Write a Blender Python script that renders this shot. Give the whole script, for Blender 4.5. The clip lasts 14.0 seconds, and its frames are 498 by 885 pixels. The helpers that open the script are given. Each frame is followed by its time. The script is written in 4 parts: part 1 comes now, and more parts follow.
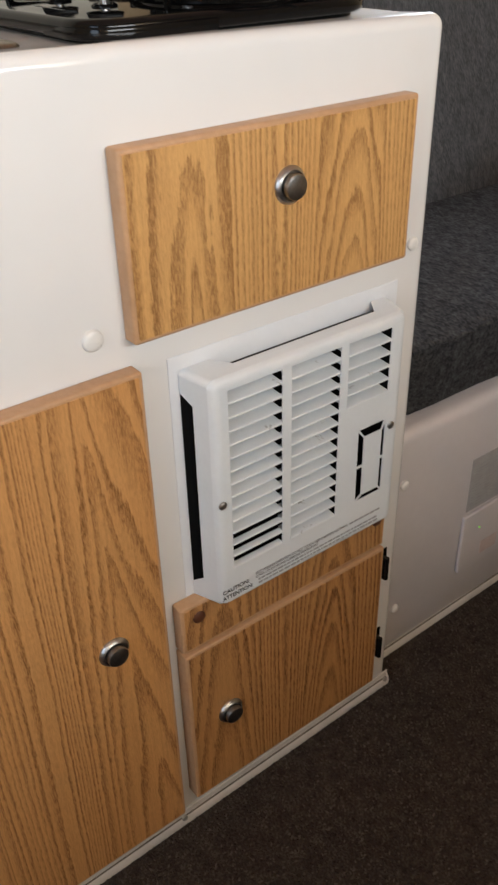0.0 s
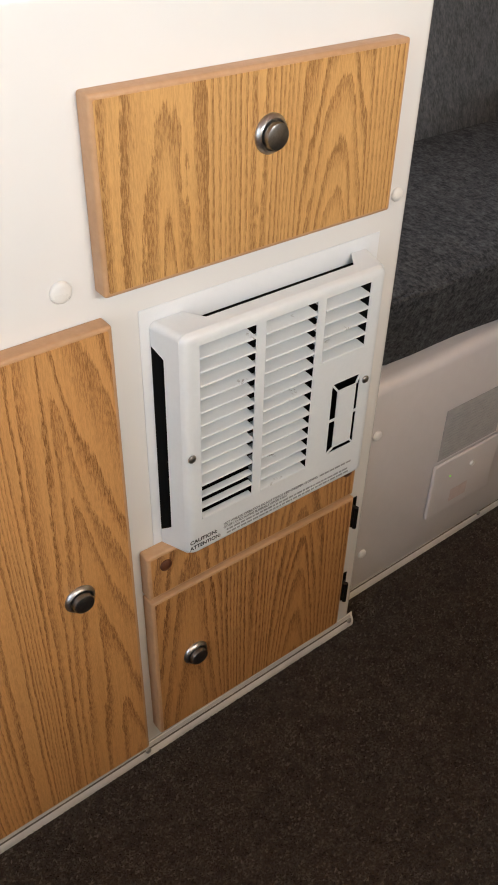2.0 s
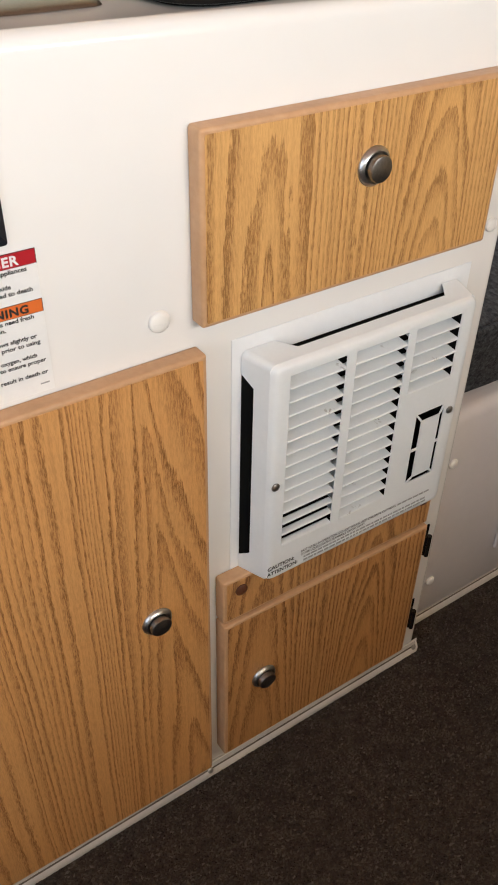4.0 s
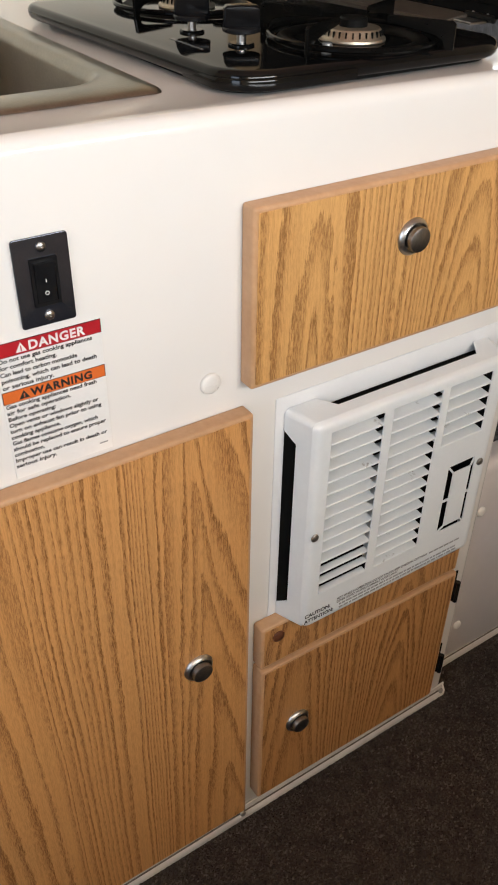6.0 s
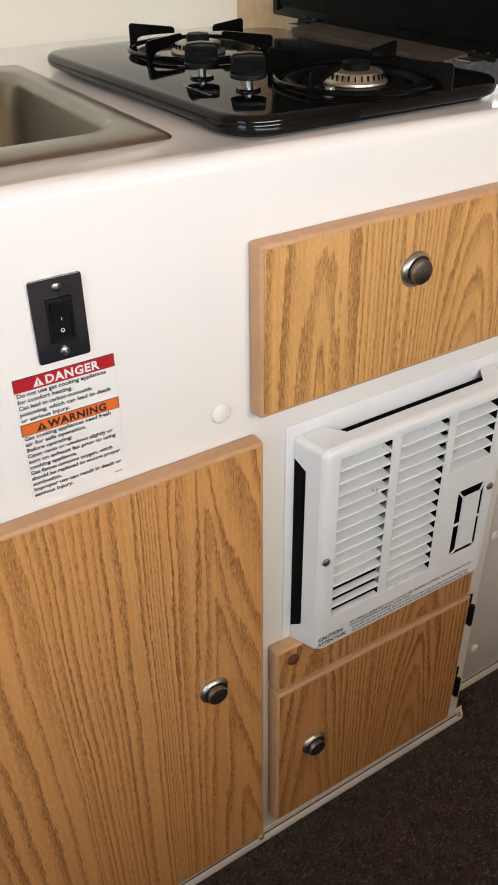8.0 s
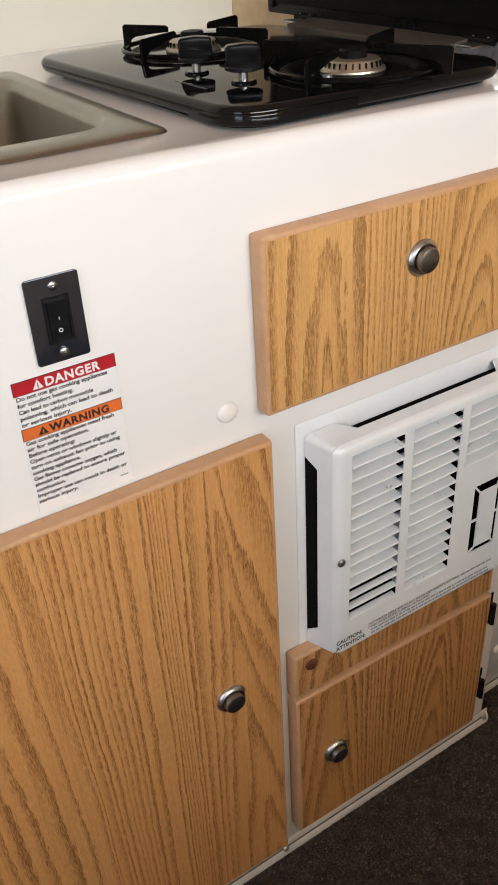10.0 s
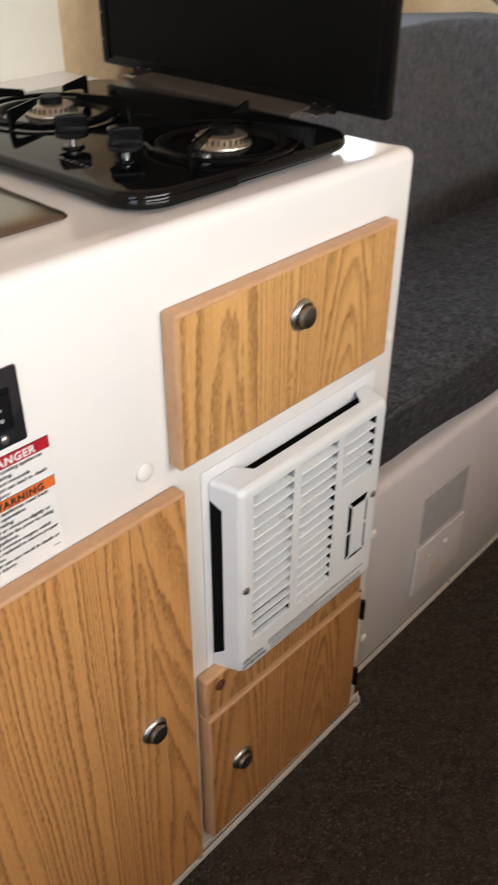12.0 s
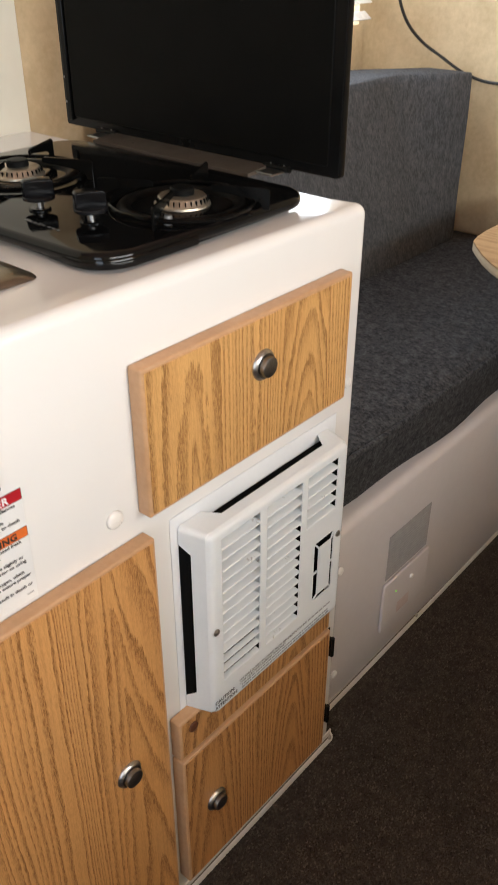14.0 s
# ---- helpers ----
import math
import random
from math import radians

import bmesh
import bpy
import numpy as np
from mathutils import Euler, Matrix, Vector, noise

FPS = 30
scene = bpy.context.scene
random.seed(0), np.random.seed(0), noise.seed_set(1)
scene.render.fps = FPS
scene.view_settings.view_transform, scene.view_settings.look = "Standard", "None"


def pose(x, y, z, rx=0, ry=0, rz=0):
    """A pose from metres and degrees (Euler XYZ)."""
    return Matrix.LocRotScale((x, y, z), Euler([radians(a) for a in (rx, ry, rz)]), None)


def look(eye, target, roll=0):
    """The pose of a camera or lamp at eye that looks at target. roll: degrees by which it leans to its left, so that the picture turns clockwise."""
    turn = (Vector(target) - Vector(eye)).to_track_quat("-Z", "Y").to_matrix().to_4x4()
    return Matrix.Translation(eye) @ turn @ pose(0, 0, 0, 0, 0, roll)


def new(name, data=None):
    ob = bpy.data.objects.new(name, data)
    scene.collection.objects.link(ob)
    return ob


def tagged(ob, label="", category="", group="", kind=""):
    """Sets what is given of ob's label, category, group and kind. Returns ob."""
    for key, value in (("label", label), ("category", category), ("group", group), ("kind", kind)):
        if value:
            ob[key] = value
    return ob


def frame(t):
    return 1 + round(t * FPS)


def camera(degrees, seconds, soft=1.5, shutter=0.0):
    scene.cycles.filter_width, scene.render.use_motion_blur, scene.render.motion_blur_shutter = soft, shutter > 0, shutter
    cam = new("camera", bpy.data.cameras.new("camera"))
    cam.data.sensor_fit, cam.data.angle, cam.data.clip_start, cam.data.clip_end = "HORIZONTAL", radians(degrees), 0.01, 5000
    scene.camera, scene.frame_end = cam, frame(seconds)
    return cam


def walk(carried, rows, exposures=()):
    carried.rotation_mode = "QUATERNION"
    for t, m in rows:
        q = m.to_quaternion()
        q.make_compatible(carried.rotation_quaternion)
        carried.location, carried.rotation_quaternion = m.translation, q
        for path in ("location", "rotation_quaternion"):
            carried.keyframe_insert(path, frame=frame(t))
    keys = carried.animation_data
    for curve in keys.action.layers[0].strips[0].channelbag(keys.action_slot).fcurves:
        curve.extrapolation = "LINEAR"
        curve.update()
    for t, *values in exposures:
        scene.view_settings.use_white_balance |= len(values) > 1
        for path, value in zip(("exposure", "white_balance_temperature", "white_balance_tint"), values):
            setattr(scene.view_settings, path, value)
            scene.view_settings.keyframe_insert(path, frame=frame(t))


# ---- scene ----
cam = camera(33.0, 14.0, soft=1.7, shutter=0.5)
PATH = [
    (0, (-0.661, -0.573, 0.99), (0.347, 0.778, -0.087), -1.4),
    (0.5, (-0.643, -0.577, 0.995), (0.366, 0.723, -0.141), -0.9),
    (1, (-0.649, -0.549, 1.013), (0.362, 0.72, -0.156), 1.3),
    (1.5, (-0.646, -0.554, 1.007), (0.34, 0.698, -0.202), 2.1),
    (2, (-0.638, -0.557, 1.013), (0.34, 0.676, -0.221), 1.6),
    (2.5, (-0.635, -0.529, 1.006), (0.31, 0.713, -0.245), 1.6),
    (2.7, (-0.638, -0.521, 1.008), (0.288, 0.733, -0.245), 1.5),
    (5, (-0.676, -0.518, 1.043), (0.226, 0.81, -0.15), 0.8),
    (5.5, (-0.686, -0.52, 1.051), (0.221, 0.823, -0.121), 0.4),
    (6, (-0.694, -0.513, 1.063), (0.211, 0.835, -0.105), 1.0),
    (6.5, (-0.695, -0.514, 1.072), (0.184, 0.856, -0.091), 1.0),
    (7, (-0.693, -0.53, 1.075), (0.18, 0.849, -0.081), -0.2),
    (7.5, (-0.687, -0.54, 1.076), (0.197, 0.85, -0.058), -0.7),
    (8, (-0.693, -0.535, 1.079), (0.18, 0.873, -0.041), -0.7),
    (8.2, (-0.691, -0.541, 1.075), (0.169, 0.873, -0.049), -1.1),
    (10.5, (-0.684, -0.521, 1.06), (0.183, 0.917, -0.026), -3.9),
    (11, (-0.689, -0.504, 1.06), (0.21, 0.922, -0.017), -4.0),
    (11.5, (-0.739, -0.476, 1.097), (0.292, 0.837, -0.005), -1.2),
    (12, (-0.771, -0.485, 1.143), (0.436, 0.642, 0.016), 0.2),
    (12.5, (-0.805, -0.491, 1.172), (0.508, 0.562, 0.092), 1.8),
    (13, (-0.822, -0.49, 1.188), (0.507, 0.578, 0.143), 1.0),
    (13.5, (-0.814, -0.489, 1.192), (0.515, 0.595, 0.163), 1.0),
    (14, (-0.784, -0.503, 1.167), (0.507, 0.604, 0.115), 0.1),
]
EXPOSURE = [(0, -0.27, 6250, 10), (0.5, -0.08, 6300, 10), (1, -0.08, 6400, 10), (2.5, 0.0, 6350, 10), (5, -0.05, 6330, 10), (7.5, -0.05, 6230, 10), (10.5, -0.1, 6200, 10), (11, -0.2, 6230, 10), (11.5, -0.05, 6200, 10), (12.5, 0.08, 6330, 10), (13, 0.0, 6420, 10), (14, 0.0, 6420, 10)]
walk(cam, [(t, look(eye, target, roll)) for t, eye, target, roll in PATH], EXPOSURE)

# ---- world and light ----
world = bpy.data.worlds.new("sky")
scene.world = world
world.use_nodes = True
wn = world.node_tree.nodes
sky = wn.new("ShaderNodeTexSky")
sky.sky_type, sky.sun_disc = "NISHITA", False
sky.sun_elevation, sky.sun_rotation = radians(50), radians(97)
wn["Background"].inputs[1].default_value = 0.12
world.node_tree.links.new(sky.outputs[0], wn["Background"].inputs[0])

sun = new("sun", bpy.data.lights.new("sun", "SUN"))
sun.data.energy, sun.data.angle, sun.data.color = 2.5, radians(0.5), (1.0, 0.95, 0.88)
sun.matrix_basis = look((4.0, -0.5, 4.8), (0, 0, 0))


def window_light(name, x, y, z, w, h, target, watts, color):
    lamp = new(name, bpy.data.lights.new(name, "AREA"))
    lamp.data.shape, lamp.data.size, lamp.data.size_y = "RECTANGLE", w, h
    lamp.data.energy, lamp.data.color = watts, color
    lamp.matrix_basis = look((x, y, z), target)
    return lamp


# daylight: assumed window behind the camera, added unseen west fill, window over the bench
window_light("window_daylight", -0.50, -1.465, 1.28, 1.62, 0.36, (-0.50, 0, 1.28), 48.5, (0.98, 1.0, 0.985))
window_light("west_fill", -1.78, -0.75, 1.05, 0.55, 0.95, (0, -0.75, 1.05), 8.0, (0.84, 0.94, 1.08))
window_light("bench_window_daylight", 0.53, 0.585, 1.22, 0.62, 0.48, (0.53, -1.0, 0.80), 7.0, (0.86, 0.93, 1.0))


# ---- materials ----
def material(name, rough=0.5, metal=0.0, color=(0.8, 0.8, 0.8), coat=0.0, spec=0.5):
    m = bpy.data.materials.new(name)
    m.use_nodes = True
    b = m.node_tree.nodes["Principled BSDF"]
    b.inputs["Base Color"].default_value = (*color, 1)
    b.inputs["Roughness"].default_value, b.inputs["Metallic"].default_value = rough, metal
    b.inputs["Coat Weight"].default_value = coat
    b.inputs["Specular IOR Level"].default_value = spec
    return m


class Nodes:
    """Short hand for wiring one material."""

    def __init__(self, m):
        self.t = m.node_tree
        self.b = self.t.nodes["Principled BSDF"]

    def put(self, kind, **sockets):
        n = self.t.nodes.new(kind)
        for key, v in sockets.items():
            self.feed(n.inputs[key.replace("_", " ")], v)
        return n

    def feed(self, socket, v):
        if isinstance(v, bpy.types.NodeSocket):
            self.t.links.new(v, socket)
        else:
            socket.default_value = v

    def math(self, op, a, b=0.0, c=0.0):
        n = self.t.nodes.new("ShaderNodeMath")
        n.operation = op
        for i, v in enumerate((a, b, c)):
            self.feed(n.inputs[i], v)
        return n.outputs[0]

    def coords(self, scale=(1, 1, 1), shift=(0, 0, 0)):
        c = self.t.nodes.new("ShaderNodeTexCoord")
        mp = self.t.nodes.new("ShaderNodeMapping")
        mp.inputs["Scale"].default_value, mp.inputs["Location"].default_value = scale, shift
        self.t.links.new(c.outputs["Object"], mp.inputs["Vector"])
        return mp.outputs[0]

    def noise(self, vec, scale=5.0, detail=3.0, rough=0.5):
        n = self.put("ShaderNodeTexNoise", Vector=vec, Scale=scale, Detail=detail, Roughness=rough)
        return n.outputs[0]

    def ramp(self, v, *stops):
        n = self.t.nodes.new("ShaderNodeValToRGB")
        self.feed(n.inputs[0], v)
        e = n.color_ramp.elements
        for i, (at, col) in enumerate(stops):
            el = e[i] if i < 2 else e.new(at)
            el.position = at
            el.color = (*col, 1) if len(col) == 3 else col
        return n.outputs[0]

    def mix(self, f, a, b):
        n = self.t.nodes.new("ShaderNodeMix")
        n.data_type = "RGBA"
        self.feed(n.inputs[0], f)
        self.feed(n.inputs[6], (*a, 1) if isinstance(a, tuple) else a)
        self.feed(n.inputs[7], (*b, 1) if isinstance(b, tuple) else b)
        return n.outputs[2]

    def bump(self, height, strength=0.2, distance=0.001):
        n = self.put("ShaderNodeBump", Height=height, Strength=strength, Distance=distance)
        self.t.links.new(n.outputs[0], self.b.inputs["Normal"])

    def color(self, v):
        self.feed(self.b.inputs["Base Color"], v)

    def rough(self, v):
        self.feed(self.b.inputs["Roughness"], v)


def mottled(name, a, b, scale, rough, bump=0.0, metal=0.0, coat=0.0, fine=None, spec=0.5):
    """Two tones mixed by a broad and a fine noise, with a fine relief."""
    m = material(name, rough, metal, a, coat, spec)
    n = Nodes(m)
    v = n.coords()
    broad = n.noise(v, scale, 4, 0.6)
    grain = n.noise(v, fine or scale * 12, 3, 0.6)
    f = n.math("ADD", n.math("MULTIPLY", broad, 0.65), n.math("MULTIPLY", grain, 0.35))
    n.color(n.mix(n.ramp(f, (0.38, (0, 0, 0)), (0.62, (1, 1, 1))), a, b))
    n.rough(n.math("ADD", rough - 0.06, n.math("MULTIPLY", broad, 0.12)))
    if bump:
        n.bump(grain, bump, 0.0008)
    return m


def oak(name, x0, x1, foot, rings, seed, shear=0.0, light=(0.675, 0.365, 0.139), dark=(0.272, 0.114, 0.033)):
    """Plain-sawn oak: year rings as contours over the board, porous dark early wood in each.
    rings: (place across the board 0..1, ring number, rings per metre of height there) from edge to edge;
    shear leans the cathedral's middle line."""
    m = material(name, 0.36, 0, light, 0.2)
    m.node_tree.nodes["Principled BSDF"].inputs["Coat Roughness"].default_value = 0.25
    n = Nodes(m)
    o = n.put("ShaderNodeSeparateXYZ", Vector=n.coords())
    x, y, z = o.outputs
    up = n.math("SUBTRACT", z, foot)
    drift = n.noise(n.coords((6, 1, 2.2), (seed, seed, seed)), 1, 2, 0.5)
    wob = n.noise(n.coords((20, 6, 5.0), (seed * 3, 0, seed)), 1, 3, 0.55)
    fray = n.noise(n.coords((260, 20, 40), (seed, 0, 0)), 1, 4, 0.7)
    across = n.math("DIVIDE", n.math("SUBTRACT", x, x0), x1 - x0)
    across = n.math("ADD", across, n.math("MULTIPLY_ADD", drift, 0.036, -0.018))

    def curve(where, values):
        low, high = min(values), max(values)
        c = n.ramp(where, *((u, ((v - low) / (high - low),) * 3) for (u, a, b), v in zip(rings, values)))
        c.node.color_ramp.interpolation = "CARDINAL"
        return c, low, high - low

    if shear:
        weight = curve(across, [b for u, a, b in rings])[0]
        across = n.math("ADD", across, n.math("MULTIPLY", n.math("MULTIPLY", weight, up), shear / (x1 - x0)))
    profile, low, span = curve(across, [a for u, a, b in rings])
    climb, clow, cspan = curve(across, [b for u, a, b in rings])
    turn = n.math("MULTIPLY_ADD", profile, span, 40.0 + seed + low)
    turn = n.math("SUBTRACT", turn, n.math("MULTIPLY", up, n.math("MULTIPLY_ADD", climb, cspan, clow)))
    turn = n.math("ADD", turn, n.math("MULTIPLY_ADD", wob, 0.8, -0.4))
    turn = n.math("ADD", turn, n.math("MULTIPLY_ADD", fray, 0.6, -0.3))
    uneven = n.put("ShaderNodeTexNoise", Scale=1.0, Detail=1.0)
    uneven.noise_dimensions = "1D"
    n.feed(uneven.inputs["W"], n.math("MULTIPLY_ADD", turn, 0.5, seed))
    turn = n.math("ADD", turn, n.math("MULTIPLY", uneven.outputs[0], 0.9))
    ring = n.math("FRACT", turn)
    band = n.ramp(ring, (0.0, (0.95, 0.95, 0.95)), (0.12, (1, 1, 1)), (0.30, (0.66, 0.66, 0.66)), (0.54, (0.12, 0.12, 0.12)), (0.90, (0, 0, 0)), (1.0, (0.95, 0.95, 0.95)))
    # some years are strongly marked, others faint
    year = n.put("ShaderNodeTexWhiteNoise")
    year.noise_dimensions = "1D"
    n.feed(year.inputs["W"], n.math("FLOOR", turn))
    band = n.math("MULTIPLY", band, n.math("MULTIPLY_ADD", year.outputs["Value"], 0.60, 0.50))
    pores = n.noise(n.coords((950, 60, 105), (seed, 0, seed)), 1, 3, 0.7)
    pores = n.ramp(pores, (0.44, (0, 0, 0)), (0.58, (1, 1, 1)))
    streak = n.noise(n.coords((420, 30, 6), (0, 0, seed)), 1, 3, 0.6)
    f = n.math("MULTIPLY", band, n.math("MULTIPLY_ADD", pores, 0.60, 0.55))
    f = n.math("ADD", f, n.math("MULTIPLY", pores, 0.19))
    f = n.math("ADD", f, n.math("MULTIPLY_ADD", streak, 0.66, -0.33))
    f = n.math("MINIMUM", n.math("MAXIMUM", f, 0.0), 1.0)
    tone = n.mix(n.noise(n.coords((6, 2, 1.5), (seed, 0, 0)), 1, 2, 0.5), light, tuple(c * k for c, k in zip(light, (0.88, 0.80, 0.70))))
    n.color(n.mix(f, tone, dark))
    n.rough(n.math("MULTIPLY_ADD", f, 0.16, 0.32))
    n.bump(n.math("SUBTRACT", 1.0, f), 0.12, 0.0004)
    return m


FIBREGLASS = mottled("white_fibreglass", (0.783, 0.766, 0.746), (0.750, 0.733, 0.713), 2.5, 0.17, 0.015, coat=0.3, fine=9)
BENCH_WHITE = mottled("bench_fibreglass", (0.63, 0.588, 0.585), (0.595, 0.553, 0.55), 3, 0.3, 0.03, fine=60)
# cool heater enamel, tinted bluer to carry the cool light low on the front
HEATER_WHITE = mottled("heater_enamel", (0.738, 0.762, 0.775), (0.705, 0.728, 0.742), 18, 0.30, 0.02, coat=0.2, fine=220)
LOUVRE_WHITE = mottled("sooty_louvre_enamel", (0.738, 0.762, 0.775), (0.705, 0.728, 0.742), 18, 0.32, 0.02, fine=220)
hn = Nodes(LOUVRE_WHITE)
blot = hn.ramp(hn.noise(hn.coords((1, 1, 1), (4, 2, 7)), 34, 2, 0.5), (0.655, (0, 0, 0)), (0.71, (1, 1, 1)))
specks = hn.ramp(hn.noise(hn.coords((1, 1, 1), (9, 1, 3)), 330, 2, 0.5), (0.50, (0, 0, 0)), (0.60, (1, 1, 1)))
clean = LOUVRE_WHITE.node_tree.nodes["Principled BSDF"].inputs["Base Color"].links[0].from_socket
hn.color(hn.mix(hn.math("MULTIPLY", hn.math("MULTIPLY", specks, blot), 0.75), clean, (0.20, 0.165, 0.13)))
# bluish flange colour stands in for cool light on the white around the heater
GASKET_COOL_LIT = mottled("heater_flange_cool_lit", (0.79, 0.80, 0.82), (0.76, 0.77, 0.79), 12, 0.3)
CAP_WHITE = mottled("white_plastic", (0.80, 0.775, 0.735), (0.76, 0.735, 0.70), 40, 0.28)
TRIM_VINYL = mottled("beige_vinyl_trim", (0.75, 0.725, 0.68), (0.66, 0.63, 0.58), 25, 0.42, 0.05)
# insert kept pale and barely metallic, so its highlight sits in the colour
TRIM_METAL_LIT = mottled("trim_insert_highlight", (0.76, 0.73, 0.68), (0.66, 0.63, 0.58), 30, 0.25, 0.04, metal=0.3)
OAK_DRAWER = oak("oak_drawer", -0.36, -0.042, 0.686, ((0.0, 0, 2), (0.035, 1, 2), (0.11, 2.0, 2), (0.165, 2.5, 4), (0.20, 3.95, 13), (0.235, 2.55, 4), (0.28, 1.9, 2), (0.34, 0.2, 1), (0.48, -7, 0), (0.60, 0, 7), (0.68, 3, 15), (0.76, 5, 22), (0.82, 3.6, 18), (0.88, 0.5, 8), (1.0, -7, 0)), 1.4, 0.0, (0.685, 0.403, 0.156), (0.285, 0.132, 0.039))
OAK_DOOR = oak("oak_door", -0.83, -0.25, 0.050, ((0.000, 6, 1.2), (0.204, 9.5, 2.2), (0.310, 6.5, 2), (0.409, 3, 1.2), (0.457, 0.5, 1), (0.572, -9, 0), (0.634, -2.2, 1.5), (0.664, 0.4, 3.5), (0.695, 2.4, 5.5), (0.733, 3.9, 6.8), (0.766, 4.7, 7.2), (0.795, 5.5, 7.2), (0.824, 4.7, 7.2), (0.862, 3.8, 7), (0.914, 2.5, 7), (1.000, 0, 7)), 4.1, 0.10)
LOW_RINGS = ((0.0, 1, 6), (0.08, 2.5, 8), (0.16, 3.4, 8), (0.24, 2.2, 6), (0.34, -1, 3), (0.46, -7, 1.5), (0.56, -2, 8), (0.63, 1.5, 13), (0.71, 3.6, 15), (0.78, 2.2, 13), (0.86, -1.5, 6), (1.0, -8, 2))
# rail and low door oak darkened: the shade near the floor is in their colour
OAK_RAIL_SHADED = oak("oak_rail", -0.34, -0.04, 0.066, LOW_RINGS, 9.2, 0.0, (0.575, 0.307, 0.118), (0.205, 0.083, 0.025))
OAK_LOW_SHADED = oak("oak_low_door_shaded", -0.34, -0.04, 0.066, LOW_RINGS, 9.2, 0.0, (0.550, 0.286, 0.105), (0.195, 0.075, 0.021))
OAK_TABLE = oak("oak_table", 0.30, 1.0, 0.7, ((0.0, 0, 8), (0.3, 8, 7), (0.5, 20, 8), (0.8, 30, 7), (1.0, 34, 8)), 2.4, 0.0, (0.46, 0.29, 0.14), (0.27, 0.15, 0.065))
OAK_EDGE = mottled("oak_solid_edge", (0.55, 0.330, 0.180), (0.47, 0.268, 0.135), 14, 0.40, 0.05, fine=160)
NICKEL = mottled("brushed_nickel", (0.52, 0.515, 0.50), (0.40, 0.395, 0.385), 60, 0.32, 0.02, metal=1.0, fine=500)
NICKEL_DARK = mottled("worn_pewter_button", (0.34, 0.335, 0.325), (0.24, 0.236, 0.23), 60, 0.34, 0.03, metal=1.0, fine=500)
BRONZE = mottled("dark_bronze", (0.030, 0.025, 0.021), (0.055, 0.045, 0.036), 60, 0.26, 0.05, metal=0.8)
STEEL = mottled("stainless_steel", (0.325, 0.308, 0.268), (0.265, 0.250, 0.216), 8, 0.30, 0.03, metal=1.0, fine=400)
SCREW_STEEL = mottled("screw_steel", (0.44, 0.43, 0.42), (0.32, 0.31, 0.30), 200, 0.3, metal=1.0)
BLACK_ENAMEL = mottled("black_enamel", (0.003, 0.003, 0.0032), (0.005, 0.005, 0.005), 14, 0.07, 0.01, fine=120, spec=0.26)
BLACK_MATTE = mottled("black_cast_iron", (0.005, 0.005, 0.005), (0.008, 0.008, 0.0075), 60, 0.4, 0.1, spec=0.06)
GRATE_ENAMEL = mottled("grate_enamel", (0.0025, 0.0025, 0.0025), (0.004, 0.004, 0.0038), 40, 0.14, 0.05, spec=0.10)
LID_BLACK = mottled("black_lid_coating", (0.004, 0.004, 0.0038), (0.0055, 0.0054, 0.005), 20, 0.42, 0.02, fine=400, spec=0.04)
LID_FRAME = mottled("lid_rim_black", (0.004, 0.004, 0.004), (0.0055, 0.0055, 0.0055), 30, 0.22, 0.02, spec=0.10)
BURNER_METAL = mottled("burner_aluminium", (0.52, 0.47, 0.38), (0.36, 0.31, 0.24), 70, 0.38, 0.08, metal=0.9)
# near-black that paints in the shade of heater hollows and burner ports
HOLLOW_SHADE = mottled("hollow_shade_black", (0.004, 0.004, 0.004), (0.006, 0.006, 0.005), 30, 0.8, spec=0.05)
BLACK_PLASTIC = mottled("black_plastic", (0.008, 0.008, 0.009), (0.011, 0.011, 0.012), 80, 0.24, 0.02, spec=0.2)
KNOB_PLASTIC = mottled("knob_plastic", (0.0035, 0.0035, 0.004), (0.005, 0.005, 0.006), 80, 0.16, 0.02, spec=0.10)
PLATE_BLACK = mottled("black_chrome_plate", (0.070, 0.073, 0.092), (0.090, 0.093, 0.115), 30, 0.12, 0.01, metal=0.8)
LABEL_WHITE = mottled("label_paper", (0.785, 0.778, 0.765), (0.755, 0.748, 0.735), 30, 0.35)
LABEL_RED = mottled("label_red", (0.43, 0.014, 0.023), (0.39, 0.012, 0.020), 40, 0.35)
LABEL_ORANGE = mottled("label_orange", (0.70, 0.155, 0.030), (0.65, 0.14, 0.026), 40, 0.35)
INK = mottled("black_ink", (0.016, 0.015, 0.016), (0.03, 0.028, 0.03), 90, 0.5)
INK_SOFT = mottled("worn_black_ink", (0.12, 0.12, 0.12), (0.20, 0.20, 0.20), 300, 0.5)
INK_GREY = mottled("grey_ink", (0.26, 0.26, 0.26), (0.36, 0.36, 0.36), 90, 0.5)
BROWN_CAP = mottled("brown_screw_cap", (0.13, 0.045, 0.02), (0.09, 0.03, 0.014), 90, 0.4)
TAN_WALL = mottled("tan_wall_vinyl", (0.65, 0.505, 0.315), (0.52, 0.39, 0.23), 12, 0.75, 0.12, fine=90)
WHITE_WALL = mottled("white_wall_panel", (0.74, 0.705, 0.60), (0.71, 0.675, 0.57), 4, 0.35, 0.02)
CEILING_MAT = mottled("ceiling_panel", (0.62, 0.395, 0.315), (0.55, 0.345, 0.27), 3, 0.8, 0.05)
STICKER_GREY = mottled("clear_grey_sticker", (0.45, 0.435, 0.43), (0.38, 0.365, 0.36), 60, 0.25, fine=600)
